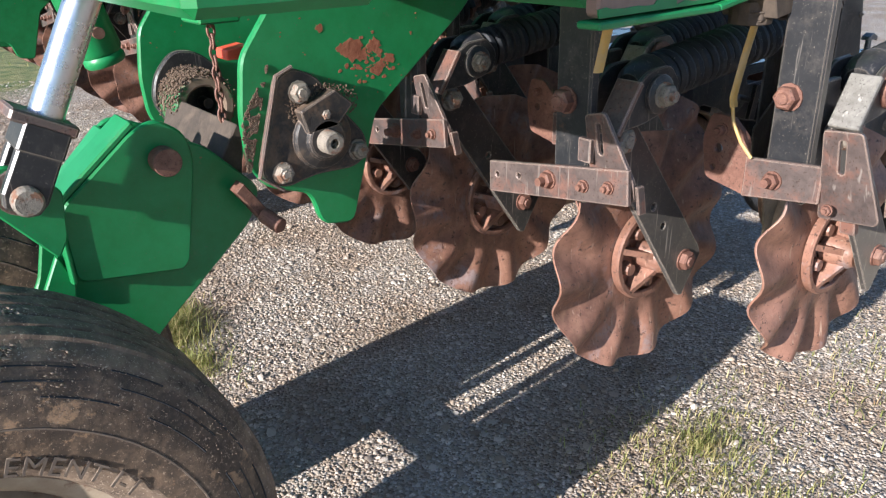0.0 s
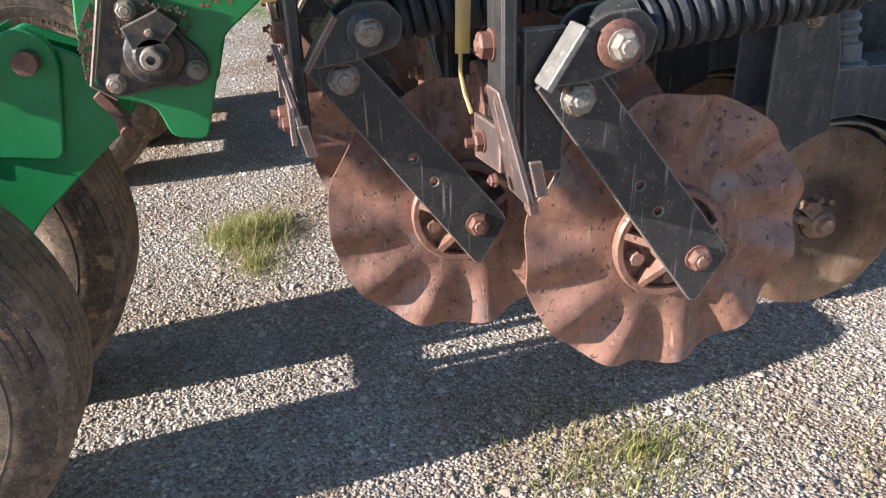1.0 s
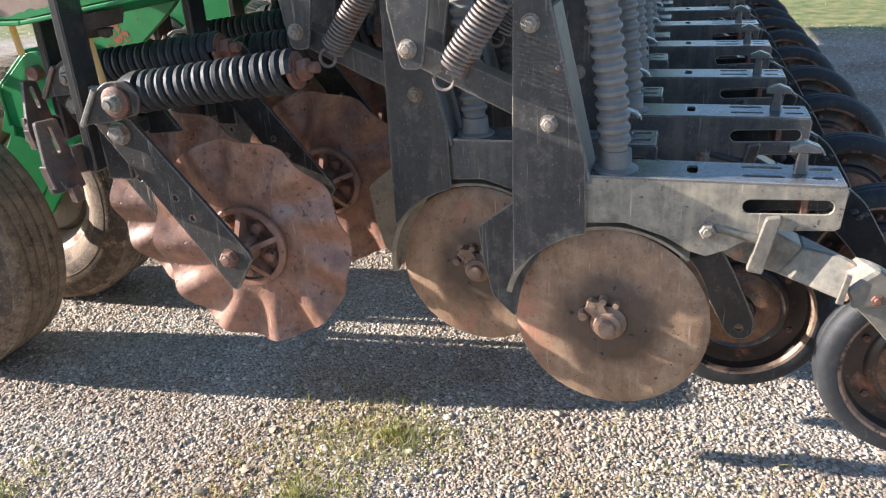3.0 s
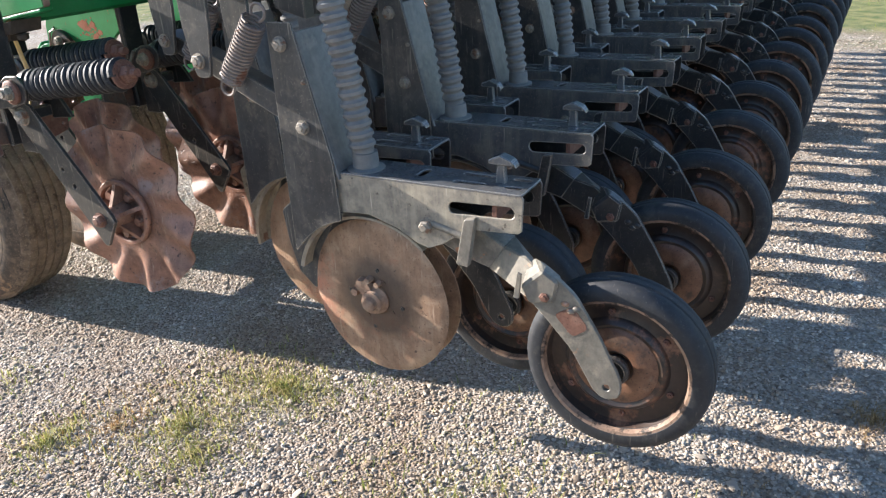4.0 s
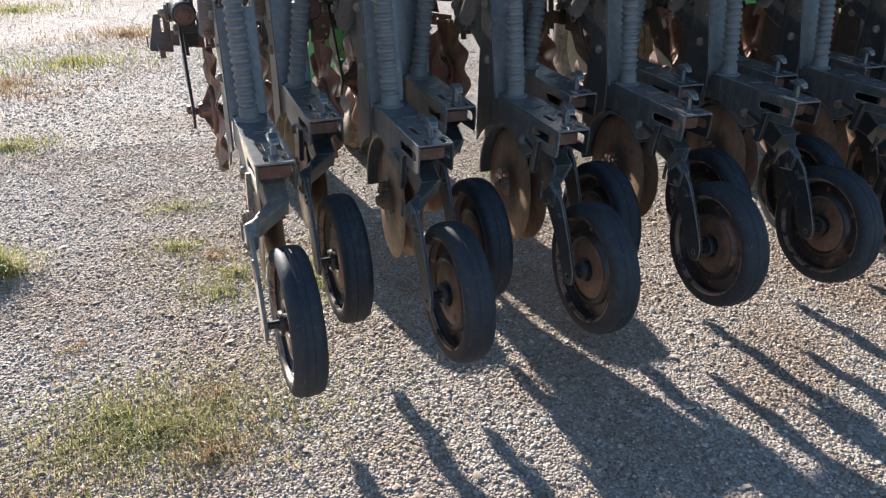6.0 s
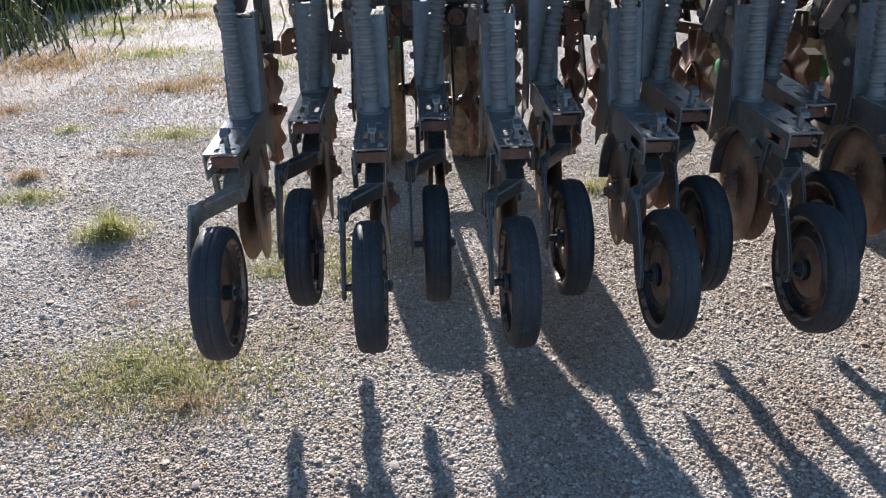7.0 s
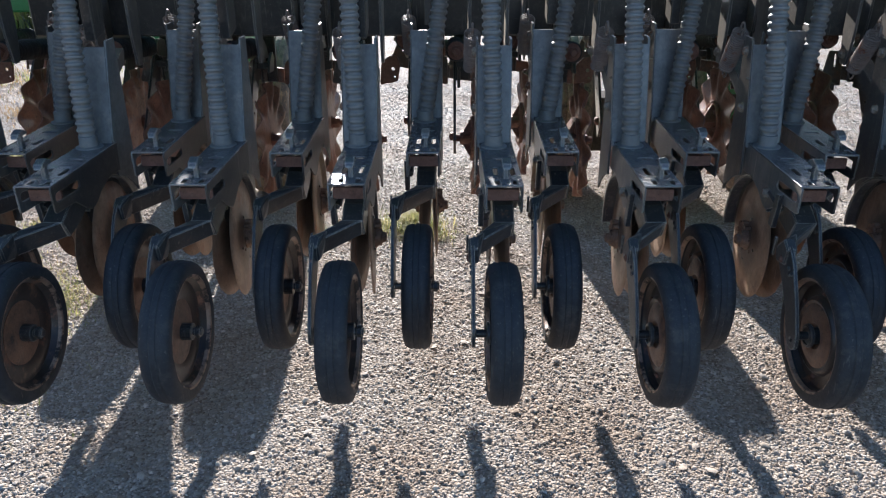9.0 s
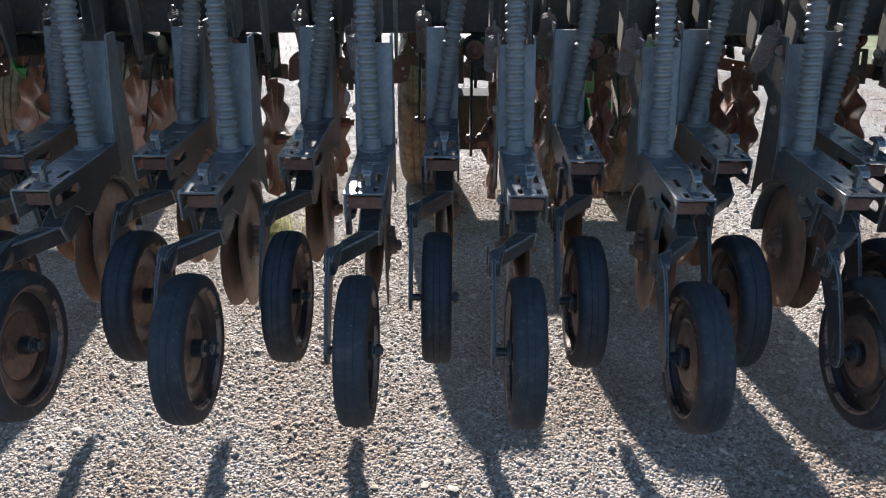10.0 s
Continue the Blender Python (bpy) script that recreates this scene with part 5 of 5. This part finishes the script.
build_hanger_plate("hanger_plate", 2.383, False)
build_hanger_plate("hanger_plate", 2.830, False)
build_arm_group(2.80, True)

# rockshaft running through the hanger plates
shaft = thing("rockshaft", "dark round rockshaft with a green collar", "shaft")
bm = cyl(bmesh.new(), (0.57, 1.397, 0.858), (0.66, 1.397, 0.858), 0.024, seg=18)
part("bar", bm, BLACK, shaft, smooth=True)
bm = lathe(bmesh.new(), (0.905, 1.423, 0.862), (1, 0, 0), [(0.036, 0.0), (0.040, -0.004), (0.052, -0.004), (0.056, 0.0), (0.056, 0.105), (0.036, 0.105)], 28, closed=True)
part("collar", finish(bm), GRIMEGREEN, shaft, "green ring collar crusted with dirt", smooth=True)
bm = lathe(bmesh.new(), (0.965, 1.415, 0.862), (1, 0, 0), [(0.002, 0.0), (0.044, 0.0), (0.044, 0.04), (0.002, 0.04)], 20)
cyl(bm, (0.966, 1.405, 0.860), (0.935, 1.405, 0.860), 0.010, seg=10)
part("stub", bm, BLACK, shaft)
rr = random.Random(61)
mud = []
for k in range(2600):
    a = rr.gauss(1.2, 0.9)
    r = rr.uniform(0.050, 0.060) + 0.008 * rr.random() * max(0.0, math.sin(a))
    mud.append((Matrix.Translation((rr.uniform(0.900, 1.0), 1.423 + r * math.cos(a), 0.862 + r * math.sin(a))) @ Matrix.Rotation(a + rr.uniform(-0.4, 0.4), 4, "X") @ Matrix.Diagonal((rr.uniform(0.7, 2.0), 0.8, rr.uniform(0.7, 2.0), 1)), rr.uniform(0.0008, 0.0027)))
crumbs("dirt_crust", mud, DIRT, shaft, "dried mud crust")
bm = plate(rounded([(1.490, 0.865), (1.478, 0.915), (1.440, 0.955), (1.395, 0.950), (1.352, 0.915), (1.345, 0.87), (1.375, 0.81), (1.46, 0.81)], 0.02), 0.990, 0.016)
part("bracket", finish(bm, 0.003), BLACK, shaft, "black cast bracket behind the collar")

# ---- hydraulic cylinder ----
cylo = thing("hydraulic_cylinder", "hydraulic cylinder with a chromed rod and clevis", "hydraulic cylinder")
p0, p1 = Vector((0.58, 1.795, 0.860)), Vector((0.58, 1.640, 1.155))
d = (p1 - p0).normalized()
part("rod", cyl(bmesh.new(), p0 + d * 0.085, p1, 0.0215, seg=24), CHROME, cylo, "shiny chromed piston rod", smooth=True)
part("barrel", cyl(bmesh.new(), p1, p1 + d * 0.5, 0.045, seg=24), GREEN, cylo, smooth=True)
bm = bmesh.new()
n = Vector((0, -d.z, d.y))
for s in (-1, 1):
    x0 = 0.66 + s * 0.026
    hull(bm, [p0 + Vector((s * 0.026 + q, 0, 0)) + d * a + n * b for q in (-0.009, 0.009) for a, b in ((-0.018, -0.020), (-0.018, 0.020), (0.0, -0.027), (0.0, 0.027), (0.075, -0.026), (0.075, 0.026))])
hull(bm, [p0 + Vector((q, 0, 0)) + d * a + n * b for q in (-0.036, 0.036) for a in (0.055, 0.095) for b in (-0.028, 0.028)])
part("clevis", finish(bm, 0.003), BLACK, cylo)
bm = bmesh.new()
hull(bm, [p0 + Vector((q, 0, 0)) + d * a + n * b for q in (-0.036, 0.036) for a in (0.088, 0.104) for b in (-0.046, 0.034)])
part("clamp", finish(bm, 0.003), PLATEM, cylo)
bm = cyl(bmesh.new(), p0 + Vector((-0.052, 0, 0)), p0 + Vector((0.05, 0, 0)), 0.0185, seg=20)
part("pin", finish(bm, 0.003), BOLTM, cylo, "pale worn clevis pin")
lug = thing("cylinder_lug", "green lug plate below the cylinder", "lug")
bm = plate(rounded([(1.86, 0.885), (1.835, 0.845), (1.766, 0.757), (1.750, 0.785), (1.745, 0.850), (1.800, 0.895)], 0.008), 0.590, 0.012)
part("plate", finish(bm, 0.003), GREEN, lug)
bm = lathe(bmesh.new(), (0.582, 1.795, 0.860), (1, 0, 0), [(0.020, 0.0), (0.030, 0.0), (0.030, 0.028), (0.020, 0.028)], 20, closed=True)
part("bushing", bm, PLATEM, lug)
# green block over the chain and a hanging green tube beyond
block = thing("stop_block", "green painted stop block with a rusty face", "stop block")
part("body", finish(box_of((0.675, 1.435, 1.030), (0.75, 1.500, 1.125)), 0.003), GREEN, block)
part("face", finish(box_of((0.690, 1.428, 1.034), (0.74, 1.4348, 1.12)), 0.001), RUSTY, block, "rusty worn face")
tube = thing("green_tube", "green painted round tube hanging beside the cylinder", "tube")
bm = lathe(bmesh.new(), (1.30, 1.480, 0.900), (0, 0.27, 1), [(0.002, 0.0), (0.040, 0.0), (0.044, 0.006), (0.044, 0.016), (0.040, 0.022), (0.045, 0.03), (0.045, 0.42), (0.002, 0.42)], 26)
part("body", finish(bm), GREEN, tube, smooth=True)
part("pin", cyl(bmesh.new(), (1.24, 1.499, 0.97), (1.36, 1.499, 0.97), 0.012, seg=12), RUSTY, tube)

# ---- safety chain ----
chain = thing("chain", "rusty hanging steel chain", "chain")
for k in range(13):
    c = Vector((0.715, 1.468, 1.05 - 0.0165 * k))
    path = []
    for t in range(13):
        a = 2 * math.pi * t / 12
        off = Vector((0.0055 * math.cos(a), 0, 0)) if k % 2 else Vector((0, 0.0055 * math.cos(a), 0))
        path.append(c + off + Vector((0, 0, 0.0115 * math.sin(a))))
    part("link", sweep(bmesh.new(), path, 0.0024, 6), RUSTY, chain)
clip = thing("clip", "red plastic safety clip on the plate edge", "clip")
bm = bmesh.new()
hull(bm, [(x, y, z) for x in (0.61, 0.65) for y, z in ((1.49, 0.985), (1.49, 1.0), (1.455, 1.005), (1.45, 0.985))])
part("body", finish(bm, 0.002), RED, clip)

# ---- loose stones ----
def scatter_stones(name, label, n, inside, lo, hi, seed, simple=False):
    """Crushed stones as open domes, all in one mesh."""
    rs = np.random.RandomState(seed)
    x0, x1, y0, y1 = inside
    pos = np.stack([rs.uniform(x0, x1, n), rs.uniform(y0, y1, n)], 1)
    size = lo + (hi - lo) * rs.rand(n) ** 2.2
    ang = 2 * np.pi * np.arange(5) / 5
    base = np.zeros((11, 3))
    base[0] = (0.15, 0.1, 0.78)
    base[1:6] = np.stack([0.80 * np.cos(ang), 0.80 * np.sin(ang), np.full(5, 0.50)], 1)
    base[6:11] = np.stack([0.95 * np.cos(ang + 0.63), 0.95 * np.sin(ang + 0.63), np.full(5, -0.45)], 1)
    if simple:
        base = np.concatenate([[(0.1, 0.1, 0.95)], np.stack([np.cos(ang), np.sin(ang), np.full(5, -0.25)], 1)])
    m = len(base)
    v = np.repeat(base[None], n, 0)
    v *= 1 + rs.uniform(-0.30, 0.30, (n, m, 1))
    v[:, :, 0] *= rs.uniform(0.75, 1.25, (n, 1))
    v[:, :, 1] *= rs.uniform(0.65, 1.05, (n, 1))
    v[:, :, 2] *= rs.uniform(0.26, 0.58, (n, 1))
    ax = rs.uniform(-0.35, 0.35, (n, 1)); ay = rs.uniform(-0.35, 0.35, (n, 1))
    v[:, :, 2] += ax * v[:, :, 0] + ay * v[:, :, 1]
    th = rs.uniform(0, 2 * np.pi, (n, 1))
    c, s = np.cos(th), np.sin(th)
    x, y = v[:, :, 0] * c - v[:, :, 1] * s, v[:, :, 0] * s + v[:, :, 1] * c
    v = np.stack([x, y, v[:, :, 2]], 2) * size[:, None, None] * 0.5
    v[:, :, :2] += pos[:, None, :]
    v[:, :, 2] += (size * rs.uniform(0.02, 0.22, n))[:, None]
    t = [(0, 1 + i, 1 + (i + 1) % 5) for i in range(5)]
    if not simple:
        t += [(1 + i, 6 + i, 1 + (i + 1) % 5) for i in range(5)]
        t += [(1 + (i + 1) % 5, 6 + i, 6 + (i + 1) % 5) for i in range(5)]
    tri_idx = (np.array(t)[None] + m * np.arange(n)[:, None, None]).reshape(-1)
    me = bpy.data.meshes.new(name)
    me.vertices.add(n * m)
    me.vertices.foreach_set("co", v.reshape(-1))
    nt_ = len(tri_idx) // 3
    me.loops.add(nt_ * 3)
    me.loops.foreach_set("vertex_index", tri_idx.astype(np.int32))
    me.polygons.add(nt_)
    me.polygons.foreach_set("loop_start", np.arange(0, nt_ * 3, 3, dtype=np.int32))
    me.update(calc_edges=True)
    me.materials.append(STONE)
    return tagged(new(name, me), label, "gravel", kind="stuff")


YARD = (-1.1, 3.8, -1.35, 2.3)
scatter_stones("gravel", "loose pale crushed limestone chips on the yard", 66000, YARD, 0.0075, 0.0160, 11)
scatter_stones("gravel_fine", "fine pale limestone grit between the chips", 190000, YARD, 0.0055, 0.0110, 16, True)
scatter_stones("gravel_coarse", "larger pale stones lying among the chips", 3000, YARD, 0.013, 0.022, 12)
scatter_stones("gravel_outer", "sparser limestone chips farther across the yard", 30000, (-3.2, 7.0, -3.2, 8.6), 0.014, 0.032, 13, True)
scatter_stones("gravel_near", "loose limestone chips in front of the weeds", 26000, (-2.7, -1.08, -1.7, 3.4), 0.007, 0.019, 17, True)
scatter_stones("gravel_far", "loose limestone chips under and beyond the drill", 40000, (-2.0, 5.4, 2.28, 5.0), 0.010, 0.024, 14, True)
scatter_stones("gravel_side", "loose limestone chips beside the drill", 22000, (3.78, 6.6, -2.6, 2.3), 0.010, 0.024, 15, True)


# ---- weeds and grass ----
def grass_patch(name, label, centre, spread, n, length, material, seed, width=0.0035, lean=0.7, turn=0.0):
    """Bent, tapered blades round a centre, all in one mesh."""
    rr = random.Random(seed)
    verts, faces = [], []
    for _ in range(n):
        a, q = rr.uniform(0, 2 * math.pi), abs(rr.gauss(0, 0.5))
        px, py = q * spread[0] * math.cos(a), q * spread[1] * math.sin(a)
        ct, st = math.cos(turn), math.sin(turn)
        px, py = centre[0] + px * ct - py * st, centre[1] + px * st + py * ct
        L = length * rr.uniform(0.35, 1.15)
        yaw, tip = rr.uniform(0, 2 * math.pi), rr.uniform(0.15, 1.0) * lean
        w = width * rr.uniform(0.6, 1.3)
        sx, sy = -math.sin(yaw) * w, math.cos(yaw) * w
        k = len(verts)
        for f, ww in ((0.0, 1.0), (0.45, 0.85), (0.8, 0.5)):
            r, z = L * tip * f * f, L * f * (1 - 0.35 * tip * f)
            bx, by = px + r * math.cos(yaw), py + r * math.sin(yaw)
            verts += [(bx + sx * ww, by + sy * ww, z), (bx - sx * ww, by - sy * ww, z)]
        r, z = L * tip, L * (1 - 0.35 * tip)
        verts.append((px + r * math.cos(yaw), py + r * math.sin(yaw), z))
        faces += [(k, k + 1, k + 3, k + 2), (k + 2, k + 3, k + 5, k + 4), (k + 4, k + 5, k + 6)]
    me = bpy.data.meshes.new(name)
    me.from_pydata(verts, [], faces)
    me.materials.append(material)
    return tagged(new(name, me), label, "grass", kind="stuff")


weeds = "low green and yellow weeds growing through gravel"
for k, (c, sp, n, L, m_) in enumerate([
        ((0.10, 0.68), (0.40, 0.30), 560, 0.042, GRASS), ((0.36, 0.54), (0.24, 0.40), 620, 0.045, GRASS), ((0.02, 0.85), (0.30, 0.20), 200, 0.036, DRYGRASS),
        ((-0.22, -0.16), (0.72, 0.36), 2300, 0.050, GRASS), ((-0.34, -0.05), (0.44, 0.30), 300, 0.060, GRASS), ((-0.55, -0.35), (0.5, 0.3), 300, 0.04, DRYGRASS), ((-0.10, -0.30), (0.36, 0.20), 260, 0.055, DRYGRASS), ((-0.05, -0.05), (0.30, 0.22), 220, 0.04, DRYGRASS), ((-0.45, 0.35), (0.34, 0.28), 200, 0.035, DRYGRASS),
        ((1.72, 1.37), (0.17, 0.15), 1000, 0.115, GRASS), ((1.50, 1.34), (0.16, 0.12), 220, 0.06, GRASS), ((1.82, 1.27), (0.14, 0.12), 160, 0.06, GRASS), ((-0.75, 0.97), (0.20, 0.13), 420, 0.15, GRASS), ((-0.75, 0.97), (0.10, 0.08), 110, 0.24, GRASS),
        ((-0.07, 1.37), (0.26, 0.16), 200, 0.04, GRASS), ((0.02, 0.56), (0.22, 0.16), 200, 0.04, GRASS), ((0.86, -0.98), (0.14, 0.12), 130, 0.045, DRYGRASS), ((0.38, -0.80), (0.12, 0.10), 100, 0.045, DRYGRASS),
        ((-0.85, 2.45), (0.40, 0.22), 700, 0.06, GRASS), ((-1.32, 1.46), (0.26, 0.16), 420, 0.06, GRASS), ((-1.46, 1.76), (0.12, 0.10), 240, 0.09, DRYGRASS), ((-1.03, 2.1), (0.26, 0.14), 320, 0.04, DRYGRASS), ((-0.99, 3.8), (0.3, 0.3), 420, 0.05, DRYGRASS), ((-0.1, 0.97), (0.2, 0.14), 240, 0.045, GRASS), ((-1.56, 2.6), (0.14, 0.12), 180, 0.06, GRASS), ((-2.15, 3.1), (0.45, 0.3), 700, 0.045, DRYGRASS), ((-1.4, 3.0), (0.4, 0.2), 200, 0.05, DRYGRASS)]):
    grass_patch("weeds", weeds if m_ is GRASS else "dry straw-coloured weeds in gravel", c, sp, int(n * 1.9), L * 0.72, m_, 40 + k, 0.0014, 1.25)
for k, (x, y) in enumerate([(-1.2, 3.6), (-0.6, 4.3), (-1.7, 4.9), (-0.2, 5.2), (-2.4, 6.0), (-1.2, 6.6), (-0.4, 7.4), (-2.0, 7.6), (-2.6, 6.8), (-1.8, 6.9)]):
    grass_patch("far_weeds", "scattered tufts of half-dry grass on the yard", (x, y), (0.9, 0.5), 1000, 0.05, GRASS if k % 3 else DRYGRASS, 70 + k, 0.003)
grass_patch("lawn", "sunlit rough lawn beyond the yard", (13.6, -1.0), (5.0, 9.0), 24000, 0.045, LAWNM, 90, 0.005)
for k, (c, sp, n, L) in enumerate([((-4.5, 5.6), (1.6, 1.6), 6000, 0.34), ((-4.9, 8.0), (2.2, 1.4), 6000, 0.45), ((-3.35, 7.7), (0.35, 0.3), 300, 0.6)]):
    grass_patch("tall_weeds", "tall weeds at the edge of the yard, most darkened for shade", c, sp, n, L, WEEDSHADE if k < 2 else LAWNM, 91 + k, 0.012)
grass_patch("dry_weeds", "reddish dry grass along the yard edge", (-2.5, 4.6), (0.9, 0.9), 3200, 0.050, DRYGRASS, 97, 0.003)
